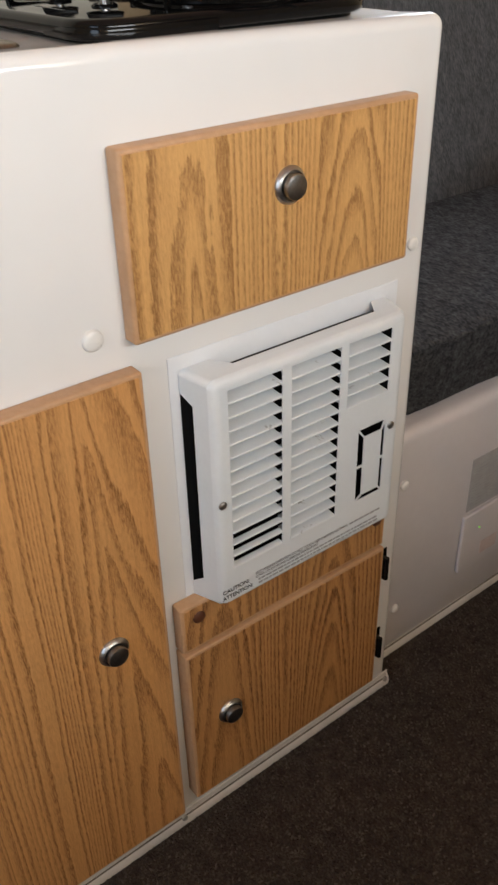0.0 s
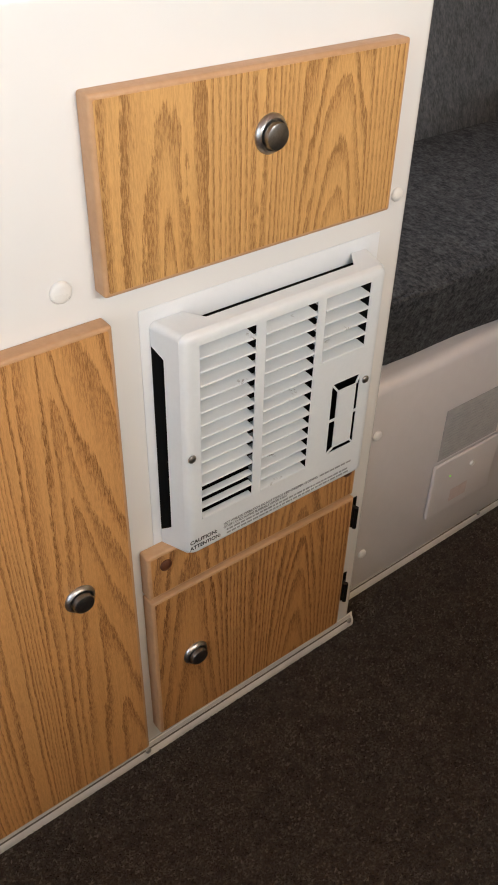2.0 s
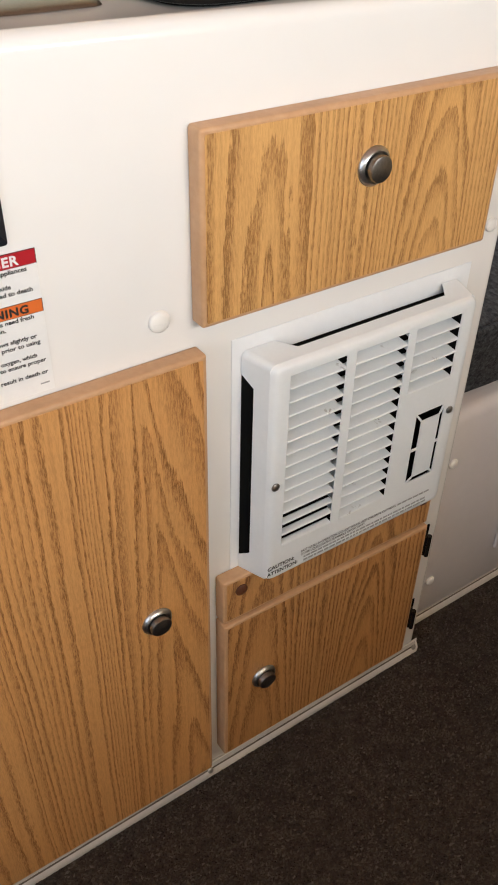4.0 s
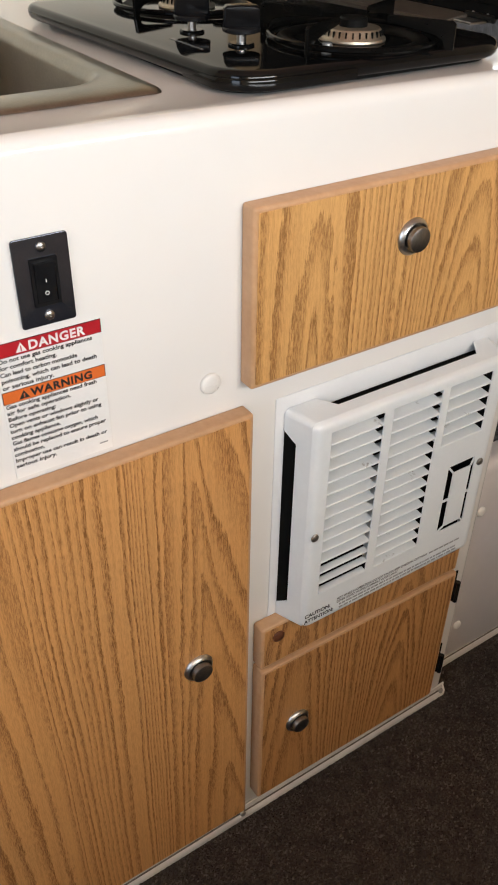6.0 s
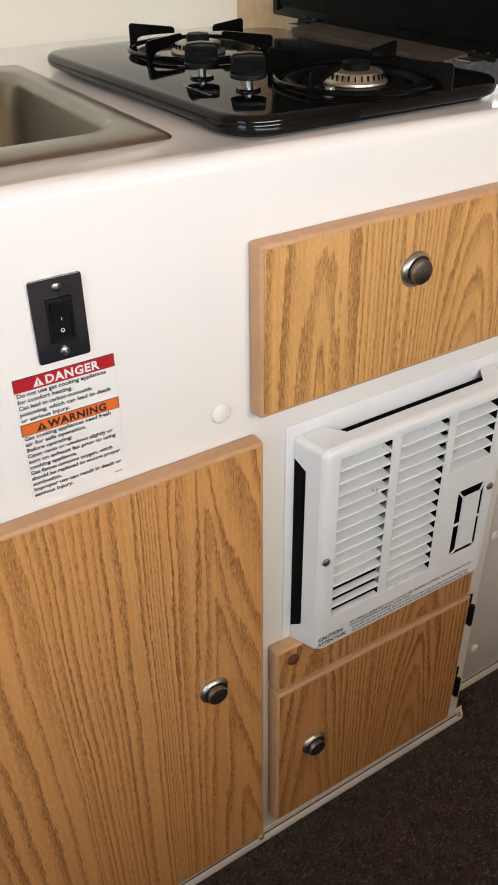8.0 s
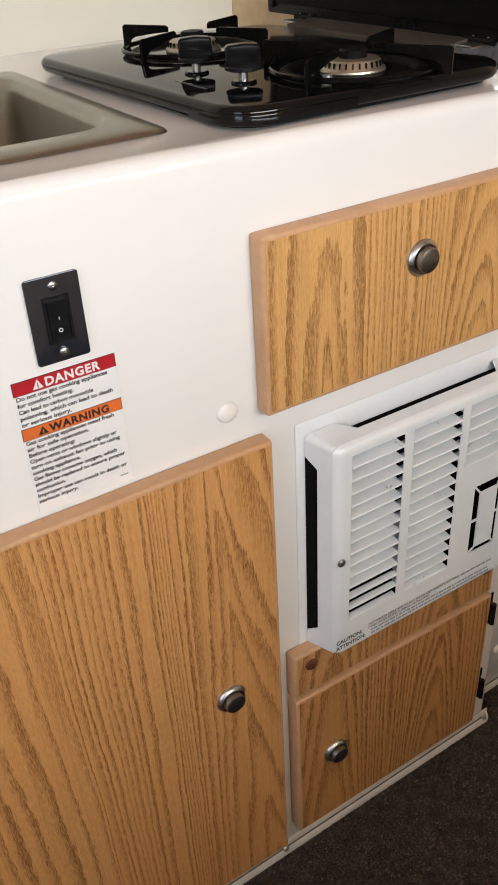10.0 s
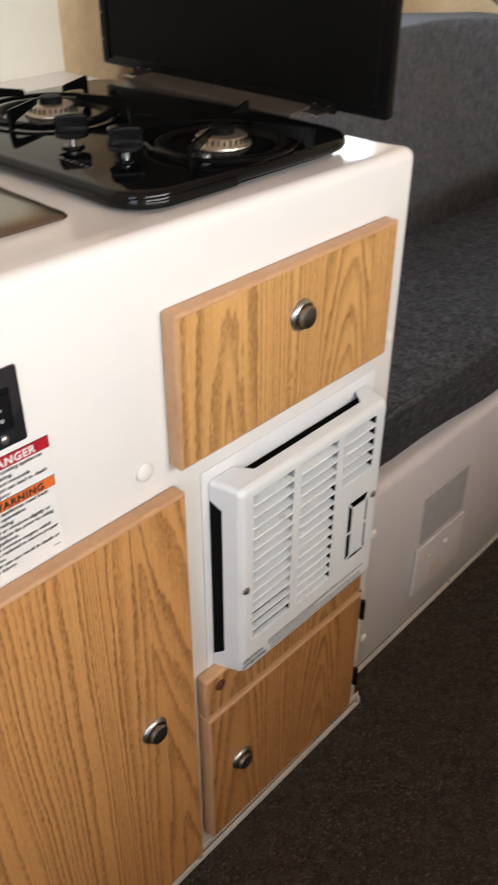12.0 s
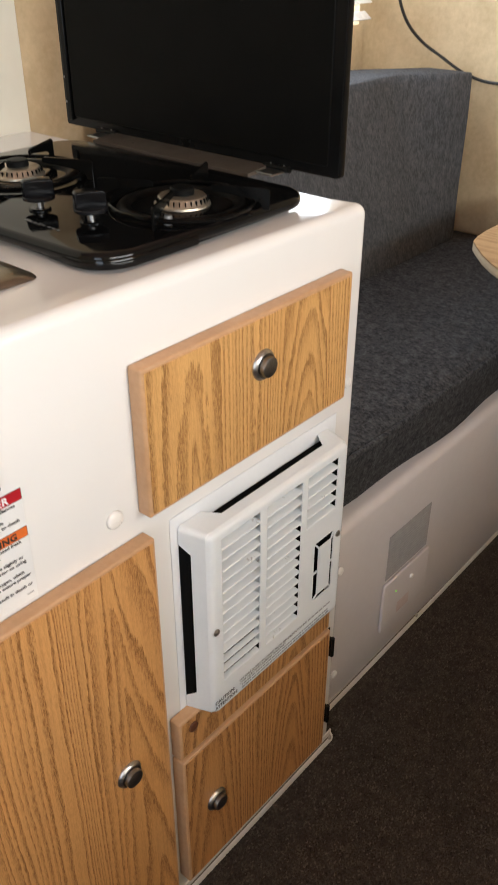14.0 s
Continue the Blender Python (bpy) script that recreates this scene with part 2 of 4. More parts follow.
FADED_RED = mottled("faded_red_print", (0.56, 0.43, 0.41), (0.62, 0.52, 0.49), 90, 0.4)
TABLE_EDGE = mottled("pale_table_edge", (0.60, 0.48, 0.33), (0.53, 0.41, 0.27), 30, 0.4)
GROOVE_DARK = mottled("groove_dark_brown", (0.16, 0.13, 0.105), (0.09, 0.07, 0.055), 60, 0.6, fine=400)
STRIP_METAL = mottled("dull_hinge_metal", (0.17, 0.14, 0.112), (0.12, 0.098, 0.078), 30, 0.30, 0.05, metal=0.5)
IGNITER = mottled("igniter_plastic", (0.15, 0.15, 0.147), (0.11, 0.11, 0.107), 80, 0.2)
CABLE = mottled("black_cable", (0.012, 0.012, 0.013), (0.02, 0.02, 0.02), 80, 0.45)

LED_GREEN = material("green_led", 0.3, 0, (0.25, 0.8, 0.1))
LED_GREEN.node_tree.nodes["Principled BSDF"].inputs["Emission Color"].default_value = (0.35, 1.0, 0.08, 1)
LED_GREEN.node_tree.nodes["Principled BSDF"].inputs["Emission Strength"].default_value = 0.6

GLASS = material("window_glass", 0.02, 0, (1, 1, 1))
GLASS.node_tree.nodes["Principled BSDF"].inputs["Transmission Weight"].default_value = 1.0


def carpet():
    m = material("brown_carpet", 0.95, 0, (0.03, 0.022, 0.017), spec=0.1)
    n = Nodes(m)
    v = n.coords()
    loops = n.put("ShaderNodeTexVoronoi", Vector=v, Scale=210.0)
    tuft = n.noise(v, 190, 4, 0.7)
    patch = n.noise(v, 9, 3, 0.6)
    fleck = n.ramp(n.noise(n.coords((1, 1, 1), (3, 5, 0)), 130, 3, 0.6), (0.57, (0, 0, 0)), (0.72, (1, 1, 1)))
    base = n.mix(tuft, (0.034, 0.0265, 0.021), (0.095, 0.074, 0.059))
    base = n.mix(n.math("MULTIPLY", patch, 0.35), base, (0.026, 0.020, 0.016))
    n.color(n.mix(n.math("MULTIPLY", fleck, 0.55), base, (0.115, 0.089, 0.072)))
    n.bump(n.math("ADD", n.math("MULTIPLY", loops.outputs[0], -0.8), tuft), 0.6, 0.003)
    return m


def tweed(name, base, fleck, stretch):
    m = material(name, 0.9, 0, base, spec=0.15)
    n = Nodes(m)
    weave = n.noise(n.coords(stretch), 1, 3, 0.65)
    warp = n.noise(n.coords(tuple(s * 0.35 for s in stretch), (2, 1, 4)), 1, 3, 0.6)
    broad = n.noise(n.coords(), 7, 3, 0.5)
    f = n.ramp(n.math("ADD", n.math("MULTIPLY", weave, 0.6), n.math("MULTIPLY", warp, 0.4)), (0.40, (0, 0, 0)), (0.66, (1, 1, 1)))
    col = n.mix(f, base, fleck)
    n.color(n.mix(n.math("MULTIPLY", broad, 0.4), col, tuple(c * 0.7 for c in base)))
    n.bump(weave, 0.7, 0.0015)
    return m


CARPET = carpet()
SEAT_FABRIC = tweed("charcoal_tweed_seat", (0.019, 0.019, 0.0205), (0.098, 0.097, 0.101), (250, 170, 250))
# backrest tweed raised in tone, putting missing bench light into its colour
BACK_FABRIC_LIT = tweed("charcoal_tweed_back_lit", (0.058, 0.061, 0.068), (0.140, 0.145, 0.156), (330, 330, 110))


# ---- mesh helpers ----
PLACED = {}


def thing(name, x, y, z, label, category, group="", kind=""):
    ob = new(name)
    ob.location = (x, y, z)
    ob.empty_display_size = 0.05
    PLACED[ob] = Vector((x, y, z))
    return tagged(ob, label, category, group, kind)


def part(name, bm, mat, parent=None, label="", sharp=35):
    """Links a bmesh, modelled in world metres, as one mesh object under a thing or a part."""
    bmesh.ops.recalc_face_normals(bm, faces=bm.faces[:])
    me = bpy.data.meshes.new(name)
    bm.to_mesh(me)
    bm.free()
    for p in me.polygons:
        p.use_smooth = True
    me.set_sharp_from_angle(angle=radians(sharp))
    me.materials.append(mat)
    ob = new(name, me)
    if parent is not None:
        ob.parent = parent
        if parent in PLACED:
            ob.matrix_parent_inverse = Matrix.Translation(-PLACED[parent])
    if label:
        ob["label"] = label
    return ob


def box(x0, x1, y0, y1, z0, z1, bevel=0.0, segments=2, bm=None):
    bm = bm or bmesh.new()
    made = bmesh.ops.create_cube(bm, size=1.0, matrix=Matrix.Translation(((x0 + x1) / 2, (y0 + y1) / 2, (z0 + z1) / 2)) @ Matrix.Diagonal((x1 - x0, y1 - y0, z1 - z0, 1)))
    if bevel:
        edges = list({e for v in made["verts"] for e in v.link_edges})
        bmesh.ops.bevel(bm, geom=edges, offset=bevel, segments=segments, profile=0.5, affect="EDGES")
    return bm


def prism(outline, a, b, axis="z", bevel=0.0, segments=2, bm=None):
    """A flat outline of (u, v) raised from a to b along an axis: z takes (x, y), y takes (x, z), x takes (y, z)."""
    bm = bm or bmesh.new()
    place = {"z": lambda u, v, w: (u, v, w), "y": lambda u, v, w: (u, w, v), "x": lambda u, v, w: (w, u, v)}[axis]
    low = [bm.verts.new(place(u, v, a)) for u, v in outline]
    top = [bm.verts.new(place(u, v, b)) for u, v in outline]
    faces = [bm.faces.new(low), bm.faces.new(top)]
    k = len(outline)
    for i in range(k):
        faces.append(bm.faces.new((low[i], low[(i + 1) % k], top[(i + 1) % k], top[i])))
    if bevel:
        rim = [e for e in faces[0].edges] + [e for e in faces[1].edges]
        bmesh.ops.recalc_face_normals(bm, faces=faces)
        bmesh.ops.bevel(bm, geom=rim, offset=bevel, segments=segments, profile=0.5, affect="EDGES")
    return bm


def round_rect(u0, u1, v0, v1, r, steps=6):
    pts = []
    for cu, cv, a0 in ((u1 - r, v1 - r, 0), (u0 + r, v1 - r, 90), (u0 + r, v0 + r, 180), (u1 - r, v0 + r, 270)):
        for i in range(steps + 1):
            a = radians(a0 + 90 * i / steps)
            pts.append((cu + r * math.cos(a), cv + r * math.sin(a)))
    return pts


def lathe(profile, centre, axis=(0, 0, 1), steps=32, bm=None):
    """Turns (radius, height) pairs round an axis through centre."""
    bm = bm or bmesh.new()
    q = Vector((0, 0, 1)).rotation_difference(Vector(axis)).to_matrix()
    rings = []
    for r, h in profile:
        if r < 1e-6:
            rings.append([bm.verts.new(Vector(centre) + q @ Vector((0, 0, h)))])
        else:
            rings.append([bm.verts.new(Vector(centre) + q @ Vector((r * math.cos(2 * math.pi * i / steps), r * math.sin(2 * math.pi * i / steps), h))) for i in range(steps)])
    for a, b in zip(rings, rings[1:]):
        for i in range(steps):
            j = (i + 1) % steps
            loop = [a[i % len(a)], a[j % len(a)], b[j % len(b)], b[i % len(b)]]
            loop = list(dict.fromkeys(loop))
            if len(loop) > 2:
                bm.faces.new(loop)
    return bm


def tube(points, radius, steps=10, bm=None):
    bm = bm or bmesh.new()
    pts = [Vector(p) for p in points]
    rings = []
    for i, p in enumerate(pts):
        d = (pts[min(i + 1, len(pts) - 1)] - pts[max(i - 1, 0)]).normalized()
        side = d.cross(Vector((0.13, 0.27, 0.95))).normalized()
        up = side.cross(d)
        rings.append([bm.verts.new(p + radius * (math.cos(2 * math.pi * k / steps) * side + math.sin(2 * math.pi * k / steps) * up)) for k in range(steps)])
    for a, b in zip(rings, rings[1:]):
        for k in range(steps):
            bm.faces.new((a[k], a[(k + 1) % steps], b[(k + 1) % steps], b[k]))
    bm.faces.new(rings[0])
    bm.faces.new(rings[-1])
    return bm


def pierced(us, vs, holes, a, b, axis="y"):
    """A plate between a and b along an axis, cut into cells at us and vs, with the cells whose middle lies in a hole left open."""
    bm = bmesh.new()
    place = {"z": lambda u, v, w: (u, v, w), "y": lambda u, v, w: (u, w, v), "x": lambda u, v, w: (w, u, v)}[axis]
    us, vs = sorted(set(us)), sorted(set(vs))
    cache = {}

    def vert(i, j, w):
        if (i, j, w) not in cache:
            cache[i, j, w] = bm.verts.new(place(us[i], vs[j], w))
        return cache[i, j, w]

    def solid(i, j):
        if not (0 <= i < len(us) - 1 and 0 <= j < len(vs) - 1):
            return False
        u, v = (us[i] + us[i + 1]) / 2, (vs[j] + vs[j + 1]) / 2
        return not any(h[0] < u < h[1] and h[2] < v < h[3] for h in holes)

    for i in range(len(us) - 1):
        for j in range(len(vs) - 1):
            if not solid(i, j):
                continue
            for w in (a, b):
                bm.faces.new((vert(i, j, w), vert(i + 1, j, w), vert(i + 1, j + 1, w), vert(i, j + 1, w)))
            for di, dj, p, q in ((-1, 0, (i, j), (i, j + 1)), (1, 0, (i + 1, j), (i + 1, j + 1)), (0, -1, (i, j), (i + 1, j)), (0, 1, (i, j + 1), (i + 1, j + 1))):
                if not solid(i + di, j + dj):
                    bm.faces.new((vert(*p, a), vert(*q, a), vert(*q, b), vert(*p, b)))
    return bm


def lettering(name, text, x, z, height, y, mat, parent, width=0.0, bold=0.0, spacing=1.0):
    """Flat writing on a front that faces -y: x is its left end, z its base line, height that of a capital."""
    cu = bpy.data.curves.new(name, "FONT")
    cu.body, cu.size, cu.extrude, cu.offset, cu.space_character = text, height / 0.70, 0.00008, bold, spacing
    cu.resolution_u = 3
    ob = bpy.data.objects.new(name, cu)
    scene.collection.objects.link(ob)
    bpy.context.view_layer.update()
    me = bpy.data.meshes.new_from_object(ob.evaluated_get(bpy.context.evaluated_depsgraph_get()))
    bpy.data.objects.remove(ob)
    xs = [v.co.x for v in me.vertices]
    k = width / (max(xs) - min(xs)) if width else 1.0
    me.transform(Matrix.Translation((x, y, z)) @ Matrix.Rotation(radians(90), 4, "X") @ Matrix.Diagonal((k, 1, 1, 1)))
    me.materials.clear()
    me.materials.append(mat)
    out = new(name, me)
    out.parent = parent
    if parent in PLACED:
        out.matrix_parent_inverse = Matrix.Translation(-PLACED[parent])
    return out


# ---- the shell of the camper ----
BACK, FRONT, LEFT, RIGHT, TOP = 0.60, -1.22, -1.80, 1.03, 1.90


def structure(name, bm, mat, label, category):
    return tagged(part(name, bm, mat), label, category, kind="structure")




def floor_z(x):
    """The carpet lies a little out of level with the cabinets."""
    return 0.016 + 0.020 * x


def follow_floor(bm):
    for v in bm.verts:
        v.co.z += floor_z(v.co.x)
    return bm


structure("floor", follow_floor(box(LEFT - 0.05, RIGHT + 0.05, FRONT - 0.31, BACK + 0.05, -0.06, 0.0)), CARPET, "dark brown flecked carpet on the camper floor", "floor")
structure("ceiling", box(LEFT - 0.05, RIGHT + 0.05, FRONT - 0.31, BACK + 0.05, TOP, TOP + 0.04), CEILING_MAT, "plain beige ceiling panel of the camper", "ceiling")
structure("wall_north_white", box(LEFT, 0.0, BACK, BACK + 0.04, 0.0, TOP), WHITE_WALL, "glossy white wall panel behind the galley", "wall")
W = (0.20, 0.86, 0.985, 1.46)
structure("wall_north_tan", pierced([0.003, RIGHT, W[0], W[1]], [0.0, TOP, W[2], W[3]], [W], BACK + 0.004, BACK + 0.04), TAN_WALL, "tan mottled vinyl wall above the bench", "wall")
structure("wall_east", box(RIGHT, RIGHT + 0.04, FRONT, BACK + 0.04, 0.0, TOP), TAN_WALL, "tan mottled vinyl end wall beside the bench", "wall")
# unseen wall: depth and high sill are added to cut the lamp low down
S = (-1.32, 0.32, 1.20, 1.46)
structure("wall_south", pierced([LEFT, RIGHT, S[0], S[1]], [0.0, TOP, S[2], S[3]], [S], FRONT - 0.25, FRONT), TAN_WALL, "unseen tan wall, its deep window opening shaped to shade the low fronts", "wall")
# opening added out of view to let the west fill lamp in
D = (-1.08, -0.42, 0.45, 1.80)
structure("wall_west", pierced([FRONT, BACK, D[0], D[1]], [0.0, TOP, D[2], D[3]], [D], LEFT - 0.04, LEFT, "x"), TAN_WALL, "unseen tan end wall with an added opening for the fill light", "wall")
structure("ground", box(-60, 60, -60, 60, -0.62, -0.55), mottled("grass_ground", (0.09, 0.12, 0.04), (0.06, 0.085, 0.03), 1.5, 0.9), "green lawn outside the camper", "ground")

K = 0.15
corner = [(RIGHT + 0.002, BACK + 0.006)] + [(RIGHT - K + K * math.sin(radians(a)), BACK + 0.003 - K + K * math.cos(radians(a))) for a in range(0, 91, 6)]
structure("wall_corner", prism(corner, 0.0, TOP - 0.001), TAN_WALL, "rounded tan corner between the two walls", "wall")

# window with a white blind over the bench
blind = thing("window_blind", (W[0] + W[1]) / 2, BACK, W[2], "white slatted window blind over the bench", "blind")
for k in range(15):
    zc = W[2] + 0.018 + k * 0.0305
    slat = box(W[0] + 0.012, W[1] + 0.008, -0.011, 0.011, -0.0008, 0.0008)
    bmesh.ops.transform(slat, matrix=Matrix.Translation((0, BACK - 0.012, zc)) @ Matrix.Rotation(radians(38), 4, "X"), verts=slat.verts)
    part("slat", slat, CAP_WHITE, blind)
part("headrail", box(W[0] + 0.005, W[1] + 0.009, BACK - 0.028, BACK - 0.002, W[3] - 0.012, W[3] + 0.018, 0.003), CAP_WHITE, blind)

# ---- galley cabinet ----
H = 0.902
SINK = (-0.86, -0.370, 0.092, 0.47)
galley = thing("galley_cabinet", -0.8, 0.3, 0.0, "white moulded fibreglass galley cabinet with oak fronts", "cabinet")
bm = box(-1.70, 0.007, 0.0, BACK - 0.002, -0.03, H)
edges = [e for e in bm.edges if sum(v.co.z > H - 0.01 for v in e.verts) == 2 and (all(v.co.y < 0.01 for v in e.verts) or all(v.co.x > -0.01 for v in e.verts))]
edges += [e for e in bm.edges if all(v.co.x > -0.01 and v.co.y < 0.01 for v in e.verts)]
bmesh.ops.bevel(bm, geom=edges, offset=0.012, segments=6, profile=0.5, affect="EDGES")
cut = (SINK[0] + 0.012, SINK[1] - 0.012, SINK[2] + 0.012, SINK[3] - 0.012)
for co, no in (((cut[0], 0, 0), (1, 0, 0)), ((cut[1], 0, 0), (1, 0, 0)), ((0, cut[2], 0), (0, 1, 0)), ((0, cut[3], 0), (0, 1, 0))):
    bmesh.ops.bisect_plane(bm, geom=bm.verts[:] + bm.edges[:] + bm.faces[:], plane_co=co, plane_no=no)
gone = [f for f in bm.faces if f.normal.z > 0.9 and cut[0] < f.calc_center_median().x < cut[1] and cut[2] < f.calc_center_median().y < cut[3]]
bmesh.ops.delete(bm, geom=gone, context="FACES")
# the front edge swells into a low rounded lip
bmesh.ops.bisect_plane(bm, geom=bm.verts[:] + bm.edges[:] + bm.faces[:], plane_co=(0, 0.050, 0), plane_no=(0, 1, 0))
bmesh.ops.bisect_plane(bm, geom=bm.verts[:] + bm.edges[:] + bm.faces[:], plane_co=(-0.52, 0, 0), plane_no=(1, 0, 0))
for v in bm.verts:
    if v.co.y < 0.04 and v.co.z > H - 0.02:
        v.co.z += 0.002 + 0.009 * min(1.0, max(0.0, -v.co.x / 0.52))
part("body", bm, FIBREGLASS, galley)


def knob(parent, x, y, z):
    """A push-lock knob: a flared ring with a round button."""
    part("knob_ring", lathe([(0.0, 0.0), (0.0168, 0.0), (0.0168, 0.0008), (0.0163, 0.0018), (0.0146, 0.0040), (0.0136, 0.0047), (0.0128, 0.0046), (0.0124, 0.0036), (0.0122, 0.0012), (0.0, 0.0012)], (x, y, z), (0, -1, 0), 48), NICKEL, parent, "brushed nickel knob ring")
    part("knob_button", lathe([(0.0, 0.0014), (0.0108, 0.0014), (0.0108, 0.0050), (0.0113, 0.0056), (0.0113, 0.0092), (0.0108, 0.0103), (0.0095, 0.0109), (0.0, 0.0113)], (x, y, z), (0, -1, 0), 44), NICKEL_DARK, parent, "worn pewter push button")


def oak_front(name, x0, x1, z0, z1, mat, label, thick=0.017, y=0.0015):
    """A veneered oak front with solid, rounded edges all round; the grain panel is its face."""
    r, lip = 0.0026, 0.0042
    edge = prism([(x0, z0), (x1, z0), (x1, z1), (x0, z1)], -y, -thick, "y")
    bmesh.ops.recalc_face_normals(edge, faces=edge.faces[:])
    corners = [e for e in edge.edges if abs(e.verts[0].co.y - e.verts[1].co.y) > 0.005]
    bmesh.ops.bevel(edge, geom=corners, offset=0.0028, segments=3, profile=0.5, affect="EDGES")
    front = [e for e in edge.edges if all(abs(v.co.y + thick) < 1e-5 for v in e.verts)]
    bmesh.ops.bevel(edge, geom=front, offset=r, segments=3, profile=0.5, affect="EDGES")
    ob = part(name, edge, OAK_EDGE, galley, label)
    part("veneer", prism(round_rect(x0 + lip, x1 - lip, z0 + lip, z1 - lip, 0.0015, 2), -thick + 0.001, -thick - 0.0006, "y"), mat, ob, "oak veneer with cathedral grain")
    return ob


drawer = oak_front("drawer_front", -0.360, -0.042, 0.686, 0.843, OAK_DRAWER, "honey oak drawer front with solid edges")
knob(drawer, -0.1965, -0.0176, 0.788)
door = oak_front("cabinet_door", -0.83, -0.356, 0.050, 0.662, OAK_DOOR, "tall honey oak cabinet door")
knob(door, -0.419, -0.0176, 0.372)
rail = oak_front("oak_rail", -0.340, -0.040, 0.3125, 0.376, OAK_RAIL_SHADED, "fixed oak strip below the heater", 0.0165)
for bx in (-0.318, -0.056):
    part("screw_cap", lathe([(0, 0), (0.0075, 0), (0.0072, 0.0016), (0.0055, 0.0030), (0.0, 0.0036)], (bx, -0.0170, 0.357), (0, -1, 0), 24), BROWN_CAP, rail, "brown plastic screw cap")
low = oak_front("low_door", -0.340, -0.040, 0.066, 0.3095, OAK_LOW_SHADED, "small honey oak access door", 0.0195)
knob(low, -0.2855, -0.0201, 0.1890)
for hz in (0.128, 0.270):
    hinge = box(-0.039, -0.031, -0.019, -0.002, hz - 0.0165, hz + 0.0165, 0.0015)
    lathe([(0.0, -0.0175), (0.0032, -0.0175), (0.0032, 0.0175), (0.0, 0.0175)], (-0.0335, -0.0195, hz), (0, 0, 1), 12, hinge)
    box(-0.031, -0.016, -0.0025, -0.0012, hz - 0.015, hz + 0.015, 0, 1, hinge)
    part("hinge", hinge, BRONZE, low, "dark bronze hinge")


def dome_cap(x, y, z, r=0.0096):
    ob = part("screw_cover", lathe([(0.0, 0.0), (r, 0.0), (r, 0.0012), (r * 0.95, 0.0022), (r * 0.78, 0.0034), (r * 0.45, 0.0041), (0.0, 0.0043)], (x, y, z), (0, -1, 0), 32), CAP_WHITE)
    tagged(ob, "white domed plastic screw cover on white fibreglass", "screw cover", "screw covers")


dome_cap(-0.390, -0.0005, 0.695)
dome_cap(-0.0165, -0.0005, 0.691, 0.0072)


def floor_trim(name, x0, x1, y, label, screws):
    """A vinyl floor moulding with a metal insert in highlight colour and screw heads."""
    trim = thing(name, (x0 + x1) / 2, y, 0.0, label, "trim", kind="structure")
    out = [(y - 0.0006, -0.002), (y - 0.0006, 0.0250), (y - 0.0018, 0.0256), (y - 0.0024, 0.0240), (y - 0.0024, 0.0205), (y - 0.0032, 0.0182), (y - 0.0050, 0.0160), (y - 0.0068, 0.0125), (y - 0.0074, 0.0080), (y - 0.0060, -0.002)]
    part("moulding", follow_floor(prism(out, x0, x1, "x")), TRIM_VINYL, trim)
    part("insert_strip", follow_floor(prism([(y - 0.0026, 0.0230), (y - 0.0048, 0.0190), (y - 0.0036, 0.0175), (y - 0.0020, 0.0215)], x0 + 0.002, x1 - 0.004, "x")), TRIM_METAL_LIT, trim, "metal insert strip with its highlight painted in")
    part("groove", follow_floor(prism([(y - 0.0036, 0.0176), (y - 0.0050, 0.0162), (y - 0.0056, 0.0154), (y - 0.0040, 0.0150)], x0 + 0.002, x1 - 0.004, "x")), GROOVE_DARK, trim, "dark brown groove under the insert")
    for sx in screws:
        part("screw", lathe([(0.0, 0.0), (0.0042, 0.0), (0.0040, 0.001), (0.0025, 0.0022), (0.0, 0.0026)], (sx, y - 0.0056, 0.0145 + floor_z(sx)), (0, -0.88, 0.47), 16), SCREW_STEEL, trim)


floor_trim("floor_trim_galley", -1.70, 0.0075, 0.0, "beige vinyl floor moulding along the galley cabinet", (-0.353, -0.0005, -0.85))

# ---- furnace in the galley front ----
heater = thing("wall_heater", -0.182, 0.0, 0.37, "white louvred furnace cover in the galley front", "heater")
X0, X1, Z0, Z1, YF = -0.2985, -0.0540, 0.3725, 0.6370, -0.036


def flare(bm):
    """The cover widens from its front towards the wall."""
    for v in bm.verts:
        t = max(0.0, (v.co.y - YF) / -YF)
        u, w = (v.co.x - X0) / (X1 - X0), (v.co.z - Z0) / (Z1 - Z0)
        v.co.x += t * (-0.0150 + 0.0200 * u)
        v.co.z += t * 0.0060 * w
    return bm



part("flange", box(-0.322, -0.034, -0.0014, -0.0004, 0.372, 0.656, 0.0004, 1), GASKET_COOL_LIT, heater)
# black slab and added side sheet stand for the shade inside the cover
part("firebox_shade", flare(prism(round_rect(X0 + 0.0006, X1 - 0.0006, Z0 + 0.0006, Z1 - 0.0108, 0.0040, 4), -0.0120, -0.0022, "y")), HOLLOW_SHADE, heater, "black slab for the unlit inside of the furnace")
part("side_shade", box(-0.0722, -0.0712, YF + 0.0035, -0.0125, 0.42, 0.63), HOLLOW_SHADE, heater, "added black sheet for the shade at the louvre ends")
COLS = ((-0.283, -0.219, 0.418, 0.6255, 14), (-0.208, -0.144, 0.418, 0.6255, 14), (-0.134, -0.074, 0.5505, 0.6255, 5))
holes = [c[:4] for c in COLS]
# the knock-out panel hangs in its opening by six narrow bridges
KX0, KX1, KZ0, KZ1 = -0.1145, -0.0745, 0.4235, 0.5170
KNOCK = (-0.1055, -0.0790, 0.4290, 0.5060)
holes.append((KX0, KX1, KZ0, KZ1))
rim = 0.0075
us, vs = [X0 + rim, X1 - rim], [Z0 + rim, Z1 - rim]
